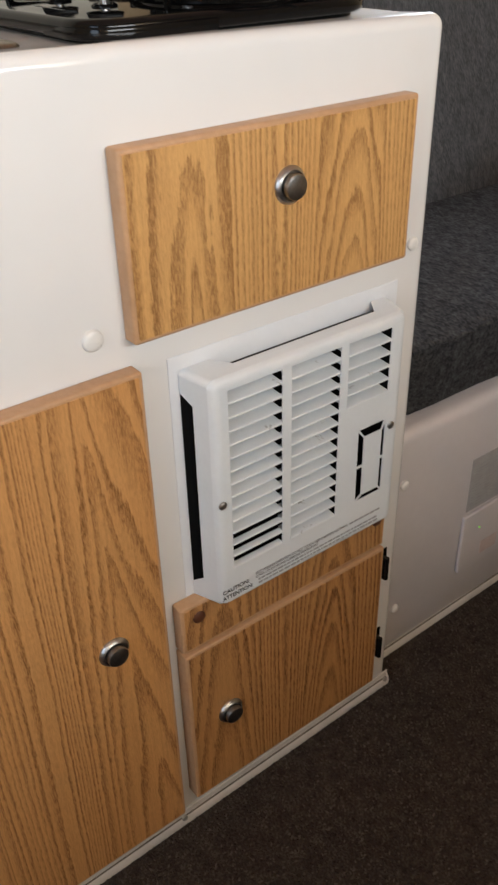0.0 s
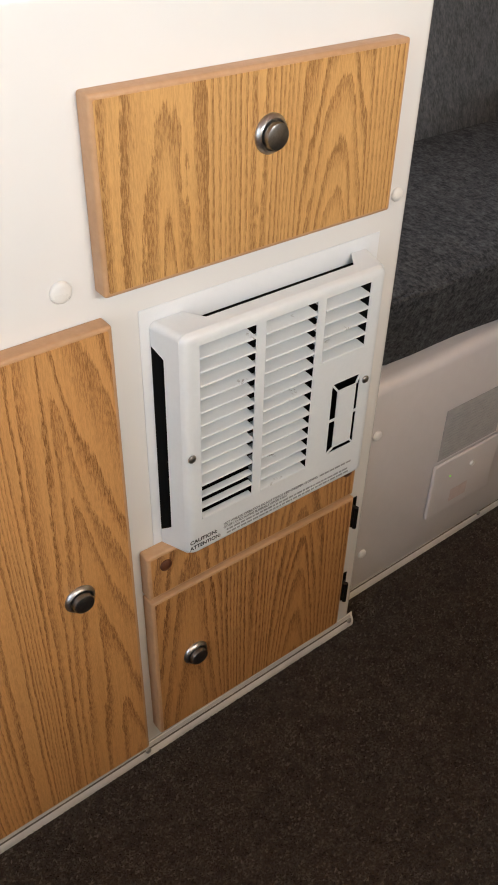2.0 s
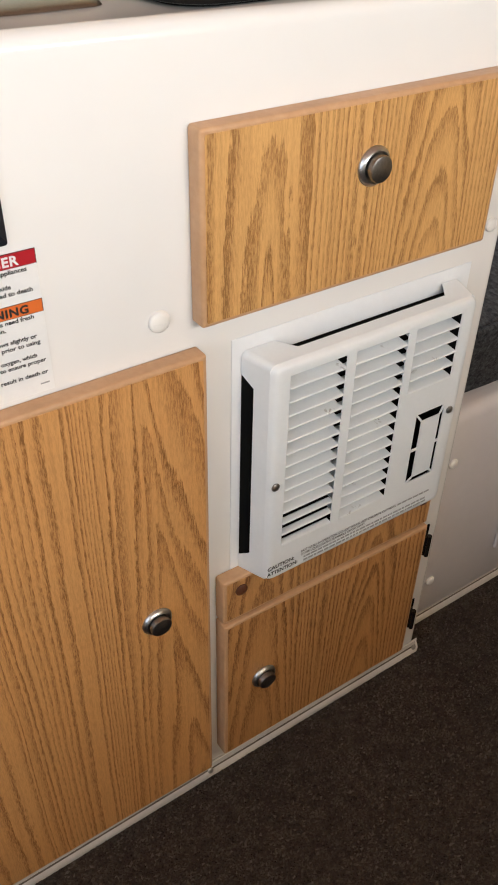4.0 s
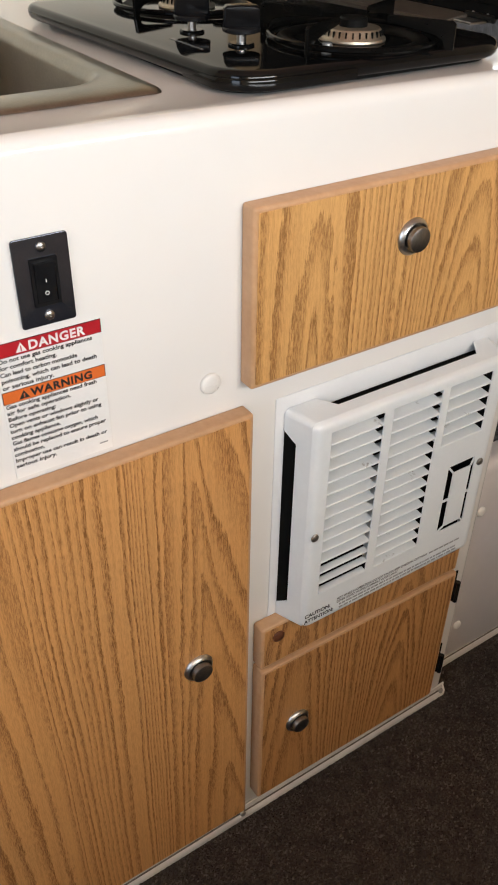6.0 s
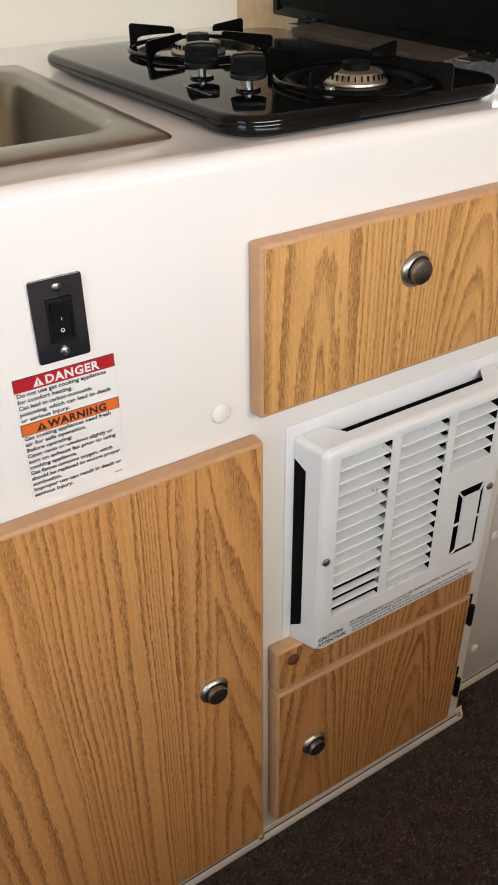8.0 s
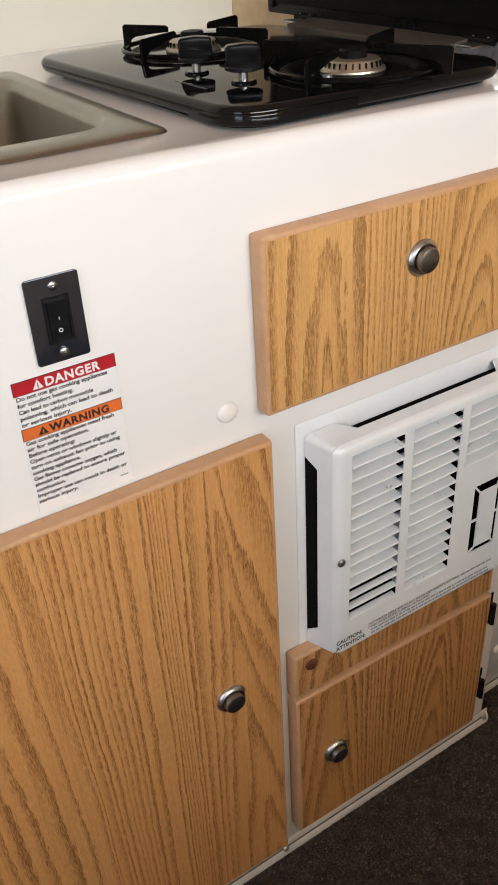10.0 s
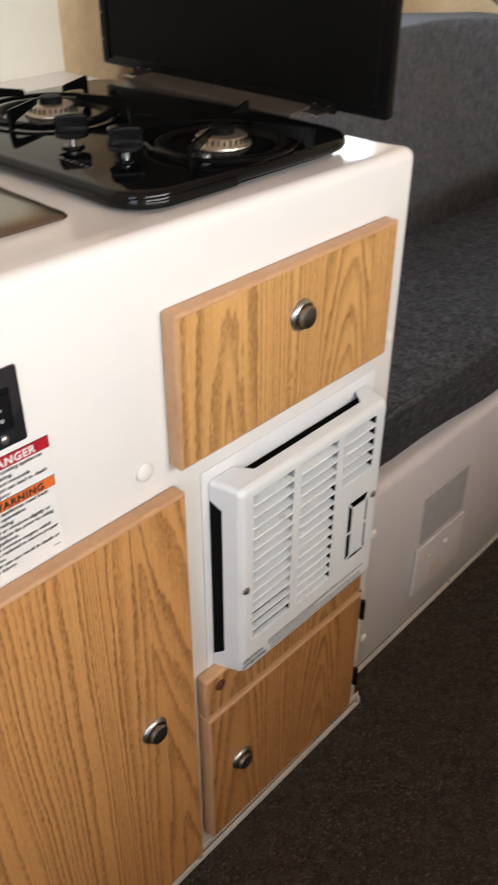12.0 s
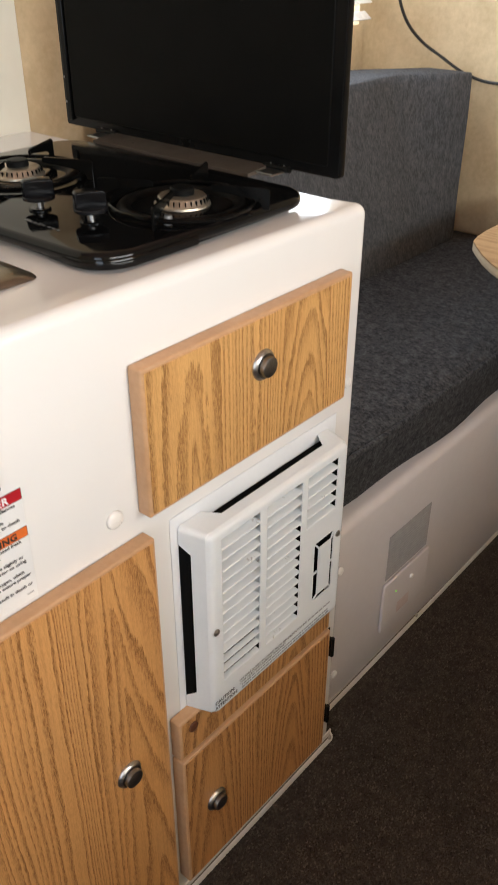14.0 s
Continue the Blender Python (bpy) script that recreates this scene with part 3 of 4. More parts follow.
for h in holes:
    us += h[:2]
    vs += h[2:]
part("front_plate", pierced(us, vs, holes, YF, YF + 0.0012), HEATER_WHITE, heater)
tab = prism([(KNOCK[0], KNOCK[2]), (KNOCK[1], KNOCK[2]), (KNOCK[1], KNOCK[3]), (KNOCK[0], KNOCK[3])], YF, YF + 0.0012, "y")
for ax, az, bx, bz in ((KX0, KZ0, KNOCK[0], KNOCK[2]), (KX1, KZ0, KNOCK[1], KNOCK[2]), (KX0, KZ1, KNOCK[0], KNOCK[3]), (KX1, KZ1, KNOCK[1], KNOCK[3])):
    d = Vector((bz - az, 0, ax - bx)).normalized() * 0.0011
    prism([(ax + d.x, az + d.z), (bx + d.x, bz + d.z), (bx - d.x, bz - d.z), (ax - d.x, az - d.z)], YF, YF + 0.0012, "y", 0, 1, tab)
for bx0, bx1 in ((KX0, KNOCK[0]), (KNOCK[1], KX1)):
    prism([(bx0, 0.4675), (bx1, 0.4675), (bx1, 0.4705), (bx0, 0.4705)], YF, YF + 0.0012, "y", 0, 1, tab)
part("knock_out_panel", tab, HEATER_WHITE, heater)
# rounded rim and side walls: rings from the plate's edge back to the wall
bm = bmesh.new()
steps = [(rim, YF), (0.0046, YF + 0.0002), (0.0024, YF + 0.0010), (0.0008, YF + 0.0028), (0.0, YF + 0.0062)]
loops = []
for inset, y in steps:
    loops.append([bm.verts.new((x, y, z)) for x, z in round_rect(X0 + inset, X1 - inset, Z0 + inset, Z1 - inset, max(0.009 - inset, 0.001), 4)])
for a, b in zip(loops, loops[1:]):
    for i in range(len(a)):
        bm.faces.new((a[i], a[(i + 1) % len(a)], b[(i + 1) % len(b)], b[i]))
part("rim", flare(bm), HEATER_WHITE, heater, sharp=50)


def heater_wall(name, make, length, notch):
    """A side wall of the cover; notch cuts its rear edge between two places, with slanted ends."""
    y0, y1 = YF + 0.0060, -0.0023
    if notch:
        a, b, dy = notch
        out = [(0, y0), (length, y0), (length, y1), (b, y1), (b - 0.009, y1 - dy), (a + 0.009, y1 - dy), (a, y1), (0, y1)]
    else:
        out = [(0, y0), (length, y0), (length, y1), (0, y1)]
    bm = bmesh.new()
    sides = [[bm.verts.new(make(u, y, w)) for u, y in out] for w in (0.0, 0.0012)]
    bm.faces.new(sides[0])
    bm.faces.new(sides[1])
    for i in range(len(out)):
        j = (i + 1) % len(out)
        bm.faces.new((sides[0][i], sides[0][j], sides[1][j], sides[1][i]))
    part(name, flare(bm), HEATER_WHITE, heater)


c = 0.006
heater_wall("top_wall", lambda u, y, w: (X0 + c + u, y, Z1 - w), X1 - X0 - 2 * c, (0.026, 0.216, 0.0160))
heater_wall("bottom_wall", lambda u, y, w: (X0 + c + u, y, Z0 + w), X1 - X0 - 2 * c, None)
heater_wall("left_wall", lambda u, y, w: (X0 + w, y, Z0 + c + u), Z1 - Z0 - 2 * c, (0.016, 0.236, 0.0125))
heater_wall("right_wall", lambda u, y, w: (X1 - w, y, Z0 + c + u), Z1 - Z0 - 2 * c, None)
for cx, cz, a0 in ((X1 - c, Z1 - c, 0), (X0 + c, Z1 - c, 90), (X0 + c, Z0 + c, 180), (X1 - c, Z0 + c, 270)):
    arc = [(cx + k * math.cos(radians(a0 + 15 * i)), cz + k * math.sin(radians(a0 + 15 * i))) for k, i in [(c, i) for i in range(7)] + [(c - 0.0012, 6 - i) for i in range(7)]]
    part("corner_edge", flare(prism(arc, YF + 0.006, -0.0023, "y")), HEATER_WHITE, heater)
for x0, x1, z0, z1, count in COLS:
    pitch = (z1 - z0) / count
    for k in range(count):
        zb = z0 + k * pitch
        lean = 0.0215 if not (count == 14 and x0 < -0.25 and k < 3) else 0.0060
        top = zb + pitch * (0.30 if lean > 0.010 else 0.20)
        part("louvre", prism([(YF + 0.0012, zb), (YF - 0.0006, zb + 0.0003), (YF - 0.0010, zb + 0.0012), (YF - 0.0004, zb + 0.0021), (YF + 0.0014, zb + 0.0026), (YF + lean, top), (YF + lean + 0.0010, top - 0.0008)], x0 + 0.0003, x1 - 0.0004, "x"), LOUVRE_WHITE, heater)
for sx, sz in ((-0.294, 0.503), (-0.0665, 0.5065)):
    part("screw", lathe([(0.0, -0.002), (0.0046, 0.0), (0.0044, 0.0012), (0.0030, 0.0024), (0.0, 0.0029)], (sx, YF - 0.0002, sz), (0, -1, 0), 20), SCREW_STEEL, heater)
lettering("caution_text", "CAUTION:", -0.2990, 0.3895, 0.0050, YF - 0.0004, INK, heater, 0.034, 0.00014)
lettering("attention_text", "ATTENTION:", -0.2990, 0.3815, 0.0050, YF - 0.0004, INK, heater, 0.039, 0.00014)
lettering("heater_text", "HOT WHILE IN OPERATION. DO NOT TOUCH. KEEP CHILDREN, CLOTHING,", -0.2560, 0.3947, 0.0034, YF - 0.0004, INK_SOFT, heater, 0.132, 0.00004)
lettering("heater_text", "OTHER LIQUIDS HAVING FLAMMABLE VAPORS AWAY.", -0.2560, 0.3900, 0.0034, YF - 0.0004, INK_SOFT, heater, 0.088, 0.00004)
bars = bmesh.new()
random.seed(5)
for zr, xa in ((0.3947, -0.121), (0.3852, -0.2520), (0.3804, -0.2520)):
    x = xa
    while x < -0.078:
        w = random.uniform(0.0022, 0.0080)
        box(x, x + w, YF - 0.00045, YF - 0.0002, zr, zr + 0.0024, 0, 1, bars)
        x += w + 0.0013
part("small_print", bars, INK_GREY, heater)

# ---- switch plate and warning label on the galley front ----
switch = thing("rocker_switch_plate", -0.519, 0.0, 0.787, "glossy black switch plate with a rocker switch", "switch")
part("plate", prism(round_rect(-0.5390, -0.4995, 0.7865, 0.8505, 0.0022, 4), -0.0005, -0.0026, "y", 0.0006, 2), PLATE_BLACK, switch)
part("housing", pierced([-0.5285, -0.5095, -0.5265, -0.5115], [0.8020, 0.8360, 0.8045, 0.8335], [(-0.5265, -0.5115, 0.8045, 0.8335)], -0.0026, -0.0048), BLACK_PLASTIC, switch)
part("rocker", prism([(-0.0020, 0.8045), (-0.0020, 0.8335), (-0.0078, 0.8335), (-0.0046, 0.8190), (-0.0040, 0.8045)], -0.5263, -0.5117, "x", 0.0004, 1), BLACK_PLASTIC, switch)
part("on_mark", box(-0.5192, -0.5188, -0.0056, -0.0044, 0.8192, 0.8214), LABEL_WHITE, switch)
part("off_mark", lathe([(0.0011, 0), (0.0015, 0), (0.0015, 0.0014), (0.0011, 0.0014), (0.0011, 0)], (-0.519, -0.0034, 0.8110), (0, -1, 0), 20), LABEL_WHITE, switch)
for sz in (0.8435, 0.7938):
    part("screw", lathe([(0.0, 0.0), (0.0036, 0.0), (0.0034, 0.0012), (0.0022, 0.0021), (0.0008, 0.0023), (0.0, 0.0012)], (-0.519, -0.0026, sz), (0, -1, 0), 18), SCREW_STEEL, switch)

label = thing("warning_label", -0.522, 0.0, 0.67, "white safety sticker with red and orange bands", "label")
LX0, LX1 = -0.5610, -0.4815
part("paper", box(LX0, LX1, -0.0007, -0.0003, 0.6655, 0.7800), LABEL_WHITE, label)
for name, z0, z1, mat, text, ink in (("red_band", 0.7690, 0.7800, LABEL_RED, "DANGER", LABEL_WHITE), ("orange_band", 0.7318, 0.7420, LABEL_ORANGE, "WARNING", INK)):
    part("band_outline", box(LX0, LX1, -0.0009, -0.0006, z0, z1), INK, label)
    part(name, box(LX0 + 0.0005, LX1 - 0.0005, -0.0011, -0.0008, z0 + 0.0004, z1 - 0.0004), mat, label)
    hx, wide = (-0.5370, 0.0425) if text == "DANGER" else (-0.5400, 0.0480)
    lettering("heading", text, hx, z0 + 0.0021, z1 - z0 - 0.0042, -0.0013, ink, label, wide, 0.00032, 1.12)
    part("alert_triangle", prism([(hx - 0.0092, z0 + 0.0018), (hx - 0.0012, z0 + 0.0018), (hx - 0.0052, z1 - 0.0018)], -0.0010, -0.0013, "y"), ink, label)
    part("exclamation", box(hx - 0.0056, hx - 0.0048, -0.0015, -0.0012, z0 + 0.0026, z1 - 0.0044), mat, label)
PARAGRAPHS = ((0.7650, ("Do not use gas cooking appliances", "for comfort heating.", "Can lead to carbon monoxide", "poisoning, which can lead to death", "or serious injury.")),
              (0.7280, ("Gas cooking appliances need fresh", "air for safe operation.", "Before operating:", "Open vents or windows slightly or", "turn on exhaust fan prior to using", "cooking appliance.", "Gas flames consume oxygen, which", "should be replaced to ensure proper", "combustion.", "Improper use can result in death or", "serious injury.")))
for z, lines in PARAGRAPHS:
    for i, line in enumerate(lines):
        lettering("print_line", line, LX0 + 0.0012, z - i * 0.00525, 0.0033, -0.0010, INK, label, 0.00213 * len(line), 0.00011)
part("small_code", box(-0.4920, -0.4850, -0.0009, -0.0007, 0.6722, 0.6733), INK_GREY, label)

# ---- sink ----
sink = thing("sink", (SINK[0] + SINK[1]) / 2, 0.28, H, "brushed stainless steel sink set into the white counter", "sink")
bm = bmesh.new()
rings = []
for inset, front, z, r in ((0.0, 0.0, H + 0.0006, 0.010), (0.0015, 0.0015, H + 0.0028, 0.010), (0.018, 0.044, H + 0.0030, 0.044), (0.021, 0.047, H + 0.0018, 0.046), (0.026, 0.052, H - 0.008, 0.048), (0.032, 0.059, H - 0.11, 0.050), (0.050, 0.074, H - 0.135, 0.05), (0.085, 0.105, H - 0.140, 0.04)):
    pts = round_rect(SINK[0] + inset, SINK[1] - inset, SINK[2] + front, SINK[3] - inset, r, 8)
    rings.append([bm.verts.new((x, y, z)) for x, y in pts])
for a, b in zip(rings, rings[1:]):
    for i in range(len(a)):
        bm.faces.new((a[i], a[(i + 1) % len(a)], b[(i + 1) % len(b)], b[i]))
bm.faces.new(rings[-1])
part("basin", bm, STEEL, sink, sharp=60)
part("drain", lathe([(0.0, 0.0005), (0.032, 0.0005), (0.036, 0.002), (0.040, 0.0)], (-0.62, 0.28, H - 0.1395), (0, 0, 1), 28), SCREW_STEEL, sink)

# ---- cooktop ----
stove = thing("cooktop", -0.195, 0.25, H, "black enamelled two-burner cooktop with its cover raised", "cooktop")
SX0, SX1, SY0, SY1, SZ = -0.338, -0.040, 0.040, 0.452, H + 0.018
outline = [(x - (0.016 * (y - SY0) / (SY1 - SY0) if x < -0.2 else 0.0), y + (0.007 * (SX1 - x) / (SX1 - SX0) if y < 0.2 else 0.0)) for x, y in round_rect(SX0, SX1, SY0, SY1, 0.040, 8)]
part("panel", prism(outline, H + 0.004, SZ, "z", 0.006, 4), BLACK_ENAMEL, stove)
part("skirt", prism(round_rect(SX0 + 0.006, SX1 - 0.006, SY0 + 0.013, SY1 - 0.006, 0.036, 8), H + 0.0004, H + 0.0045), BLACK_MATTE, stove)
# a raised lip runs round the front corner beside the knobs
LY = SY0 + 0.006
bend = [(SX0 + 0.040 - (0.040 + g) * math.cos(radians(a)), LY + 0.040 - (0.040 + g) * math.sin(radians(a))) for g, turns in ((0.0022, range(0, 91, 9)), (-0.005, range(90, -1, -9))) for a in turns]
bend = [(SX0 - 0.0015, LY + 0.075)] + bend[:11] + [(-0.222, LY - 0.0040), (-0.216, LY + 0.004)] + bend[11:] + [(SX0 + 0.004, LY + 0.075)]
part("front_lip", prism(bend, H + 0.0030, H + 0.0125, "z", 0.002, 2), BLACK_ENAMEL, stove)
for cx, cy in ((-0.1725, 0.112), (-0.2120, 0.335)):
    part("drip_ring", lathe([(0.052, 0.0), (0.056, 0.004), (0.061, 0.005), (0.066, 0.003), (0.068, 0.0)], (cx, cy, SZ - 0.0005), (0, 0, 1), 40), BLACK_MATTE, stove)
    burner = part("burner", lathe([(0.0, 0.0), (0.0285, 0.0), (0.0295, 0.001), (0.0290, 0.0028), (0.0268, 0.0046), (0.0252, 0.0088), (0.0236, 0.0104), (0.0160, 0.0112), (0.0, 0.0112)], (cx, cy, SZ), (0, 0, 1), 40), BURNER_METAL, stove, "tarnished aluminium burner crown")
    # black blocks paint the shade of the port slots
    ports = bmesh.new()
    for k in range(28):
        a = 2 * math.pi * k / 28
        slot = box(-0.0006, 0.0006, -0.0010, 0.0010, 0.0048, 0.0094)
        bmesh.ops.transform(slot, matrix=Matrix.Translation((cx, cy, SZ)) @ Matrix.Rotation(a, 4, "Z") @ Matrix.Translation((0, 0.0262, 0)), verts=slot.verts)
        tmp = bpy.data.meshes.new("tmp")
        slot.to_mesh(tmp)
        ports.from_mesh(tmp)
        slot.free()
        bpy.data.meshes.remove(tmp)
    part("ports", ports, HOLLOW_SHADE, burner)
    part("burner_cap", lathe([(0.0, 0.0105), (0.0125, 0.0105), (0.0125, 0.0170), (0.011, 0.0185), (0.0, 0.019)], (cx, cy, SZ), (0, 0, 1), 24), BLACK_MATTE, burner)
    part("ignition_pin", lathe([(0.0, 0.0), (0.002, 0.0), (0.002, 0.006), (0.0, 0.007)], (cx + 0.018, cy + 0.034, SZ), (0, 0, 1), 10), SCREW_STEEL, stove)
    grate = thing("pan_grate", cx, cy, SZ, "black iron pan grate over a burner", "pan grate", "pan grates")
    part("ring", tube([(cx + 0.074 * math.cos(2 * math.pi * k / 40), cy + 0.074 * math.sin(2 * math.pi * k / 40), SZ + 0.0045) for k in range(41)], 0.0024, 8), GRATE_ENAMEL, grate)
    for k in range(4):
        a = math.pi / 2 * k + radians(27)
        fin = prism([(0.031, 0.0165), (0.031, 0.0212), (0.034, 0.0228), (0.089, 0.0228), (0.092, 0.0205), (0.092, 0.0005), (0.085, 0.0005), (0.082, 0.0075), (0.076, 0.0105), (0.050, 0.0145)], -0.0015, 0.0015, "y", 0.0005, 1)
        bmesh.ops.transform(fin, matrix=Matrix.Translation((cx, cy, SZ)) @ Matrix.Rotation(a, 4, "Z"), verts=fin.verts)
        part("fin", fin, GRATE_ENAMEL, grate)
for kx, ky in ((-0.280, 0.207), (-0.2735, 0.1355)):
    dial = part("control_knob", lathe([(0.0, 0.0105), (0.0130, 0.0105), (0.0160, 0.0116), (0.0164, 0.0140), (0.0158, 0.0152), (0.0136, 0.0160), (0.0, 0.0160)], (kx, ky, SZ), (0, 0, 1), 30), BLACK_PLASTIC, stove, "black plastic control knob")
    grip = prism([(-0.0156, 0.0), (0.0156, 0.0), (0.0150, 0.0138), (0.0128, 0.0158), (0.0, 0.0168), (-0.0128, 0.0158), (-0.0150, 0.0138)], -0.0066, 0.0066, "y", 0.0016, 3)
    bmesh.ops.transform(grip, matrix=Matrix.Translation((kx, ky, SZ + 0.0152)) @ Matrix.Rotation(radians(-28), 4, "Z"), verts=grip.verts)
    part("grip", grip, KNOB_PLASTIC, dial)
    part("stem", lathe([(0.0, 0.0), (0.0040, 0.0), (0.0040, 0.0108), (0.0, 0.0108)], (kx, ky, SZ), (0, 0, 1), 18), SCREW_STEEL, dial, "steel stem")
    part("collar", lathe([(0.0, 0.0002), (0.0112, 0.0002), (0.0112, 0.0016), (0.0096, 0.0028), (0.0, 0.0030)], (kx, ky, SZ), (0, 0, 1), 26), BLACK_ENAMEL, dial)
part("igniter_button", lathe([(0.0, 0.0), (0.0050, 0.0), (0.0050, 0.002), (0.0042, 0.0025), (0.0042, 0.0075), (0.0036, 0.0085), (0.0, 0.0088)], (-0.2280, 0.0765, SZ), (0, 0, 1), 18), IGNITER, stove, "translucent grey igniter button")
logo = bmesh.new()
for k, wide in enumerate((0.006, 0.004, 0.004, 0.004, 0.003, 0.004, 0.004, 0.004)):
    y1 = 0.192 - k * 0.0070
    box(-0.3115, -0.3085 + 0.0015 * (k in (0, 3)), y1 - wide, y1, SZ + 0.0001, SZ + 0.0003, 0, 1, logo)
part("maker_mark", logo, IGNITER, stove, "small pale printed mark")
# the raised cover on its hinges
LZ0, LZ1, LY0, LY1 = H + 0.0215, H + 0.33, 0.040, 0.511
lid = part("lid", prism(round_rect(LY0, LY1, LZ0, LZ1, 0.004, 3), 0.001, 0.013, "x", 0.0012, 2), LID_FRAME, stove, "raised black cooktop cover")
part("lid_face", prism(round_rect(LY0 + 0.014, LY1 - 0.020, LZ0 + 0.012, LZ1 - 0.012, 0.004, 3), 0.0015, -0.0012, "x", 0.0008, 1), LID_BLACK, lid)
part("lid_rib", prism(round_rect(LY1 - 0.016, LY1 - 0.008, LZ0 + 0.006, LZ1 - 0.006, 0.002, 2), 0.0015, -0.0022, "x", 0.0008, 1), LID_FRAME, lid)
part("hinge_strip", prism([(-0.036, SZ - 0.0030), (-0.036, SZ + 0.0004), (0.0005, LZ0 + 0.0008), (0.0065, LZ0 + 0.0004), (0.0065, SZ - 0.0030)], 0.141, 0.413, "y"), STRIP_METAL, lid, "dull steel hinge strip")
for hy in (0.427, 0.127):
    part("hinge", box(-0.024, 0.0005, hy - 0.012, hy + 0.012, SZ - 0.001, SZ + 0.0016, 0.0006, 1), SCREW_STEEL, lid, "bright steel hinge leaf")
    part("hinge_pin", lathe([(0.0, -0.019), (0.0036, -0.019), (0.0036, 0.019), (0.0, 0.019)], (0.0005, hy, SZ + 0.003), (0, 1, 0), 14), BLACK_MATTE, lid)
    for dy in (-0.010, 0.010):
        part("rivet", lathe([(0.0, 0.0), (0.0016, 0.0), (0.0013, 0.0009), (0.0, 0.0012)], (0.0008, hy + dy, LZ0 + 0.0025), (-1, 0, 0), 14), SCREW_STEEL, lid)
for rz in (0.030, 0.062):
    part("rivet", lathe([(0.0, 0.0), (0.0015, 0.0), (0.0012, 0.0009), (0.0, 0.0012)], (0.0008, LY1 - 0.004, LZ0 + rz), (-1, 0, 0), 14), SCREW_STEEL, lid)

# ---- bench ----
BY, BZ = 0.016, 0.432
bench = thing("bench_base", 0.5, 0.3, 0.0, "off-white moulded fibreglass bench base beside the galley", "bench")
bm = box(0.009, RIGHT - 0.002, BY, BACK - 0.002, 0.005, BZ)
bmesh.ops.bevel(bm, geom=[e for e in bm.edges if all(v.co.z > BZ - 0.01 and v.co.y < BY + 0.01 for v in e.verts)], offset=0.016, segments=5, profile=0.5, affect="EDGES")
bmesh.ops.bisect_plane(bm, geom=bm.verts[:] + bm.edges[:] + bm.faces[:], plane_co=(0, 0, 0.085), plane_no=(0, 0, 1))
for v in bm.verts:
    if v.co.z < 0.01 and v.co.y < BY + 0.01:
        v.co.y += 0.032
part("body", bm, BENCH_WHITE, bench)
part("access_panel", prism(round_rect(0.158, 0.302, 0.134, 0.239, 0.004, 3), BY - 0.0005, BY - 0.0065, "y", 0.0026, 4), BENCH_WHITE, bench, "raised off-white access panel")
part("panel_label", box(0.166, 0.296, BY - 0.0012, BY - 0.0004, 0.243, 0.334), STICKER_GREY, bench, "clear grey instruction sticker")
lines = bmesh.new()
rng = random.Random(11)
for k in range(15):
    zl = 0.3255 - k * 0.0054
    box(0.172 + (0.0 if k else 0.02), 0.290 - rng.uniform(0.0, 0.03 if k % 4 == 3 else 0.005) - (0.0 if k else 0.02), BY - 0.0015, BY - 0.00125, zl - 0.0010, zl + 0.0008, 0, 1, lines)
part("small_print", lines, INK_GREY, bench)
floor_trim("floor_trim_bench", 0.020, RIGHT - 0.002, BY + 0.0225, "beige vinyl floor moulding along the bench", (0.335, 0.80))
led = part("indicator_light", lathe([(0.0, 0.0), (0.0016, 0.0), (0.0013, 0.0011), (0.0, 0.0015)], (0.196, BY - 0.0065, 0.2060), (0, -1, 0), 14), LED_GREEN, bench, "small lit green indicator")
part("toggle", lathe([(0.0, 0.0), (0.0045, 0.0), (0.0040, 0.003), (0.0, 0.004)], (0.244, BY - 0.0065, 0.2085), (0, -1, 0), 16), CAP_WHITE, bench)
part("red_print", box(0.205, 0.243, BY - 0.0068, BY - 0.0062, 0.150, 0.174), FADED_RED, bench)
dome_cap(0.026, BY - 0.0005, 0.355, 0.0072)
dome_cap(0.030, BY - 0.0005, 0.137, 0.0072)


def cushion(name, x0, x1, y0, y1, z0, z1, r, mat, label, crown=0.0, wave=0.0, shape=None, seam=None):
    """A box cushion, its faces slightly swollen and uneven, with a welt along its upper edge."""
    bm = box(x0, x1, y0, y1, z0, z1)
    bmesh.ops.subdivide_edges(bm, edges=bm.edges[:], cuts=22, use_grid_fill=True)
    cxm, cym, czm = (x0 + x1) / 2, (y0 + y1) / 2, (z0 + z1) / 2
    hx, hy, hz = (x1 - x0) / 2, (y1 - y0) / 2, (z1 - z0) / 2
    for v in bm.verts:
        p = v.co - Vector((cxm, cym, czm))
        q = Vector((max(-hx + r, min(hx - r, p.x)), max(-hy + r, min(hy - r, p.y)), max(-hz + r, min(hz - r, p.z))))
        d = p - q
        if d.length > 1e-6:
            p = q + d.normalized() * r
        fx, fy, fz = 1 - (p.x / hx) ** 2, 1 - (p.y / hy) ** 2, 1 - (p.z / hz) ** 2
        if p.z > 0:
            p.z += crown * max(fx, 0) ** 0.5 * max(fy, 0) ** 0.5
        n = noise.noise(Vector((p.x * 5, p.y * 5, p.z * 6 + x0))) * wave
        v.co = p + Vector((cxm, cym, czm)) + d.normalized() * n if d.length > 1e-6 else p + Vector((cxm, cym, czm + n))
    if shape:
        for v in bm.verts:
            v.co = shape(v.co.copy())
    ob = tagged(part(name, bm, mat, sharp=60), label, "cushion")
    if seam:
        part("welt", tube(seam, 0.0044, 8), mat, ob)
    return ob


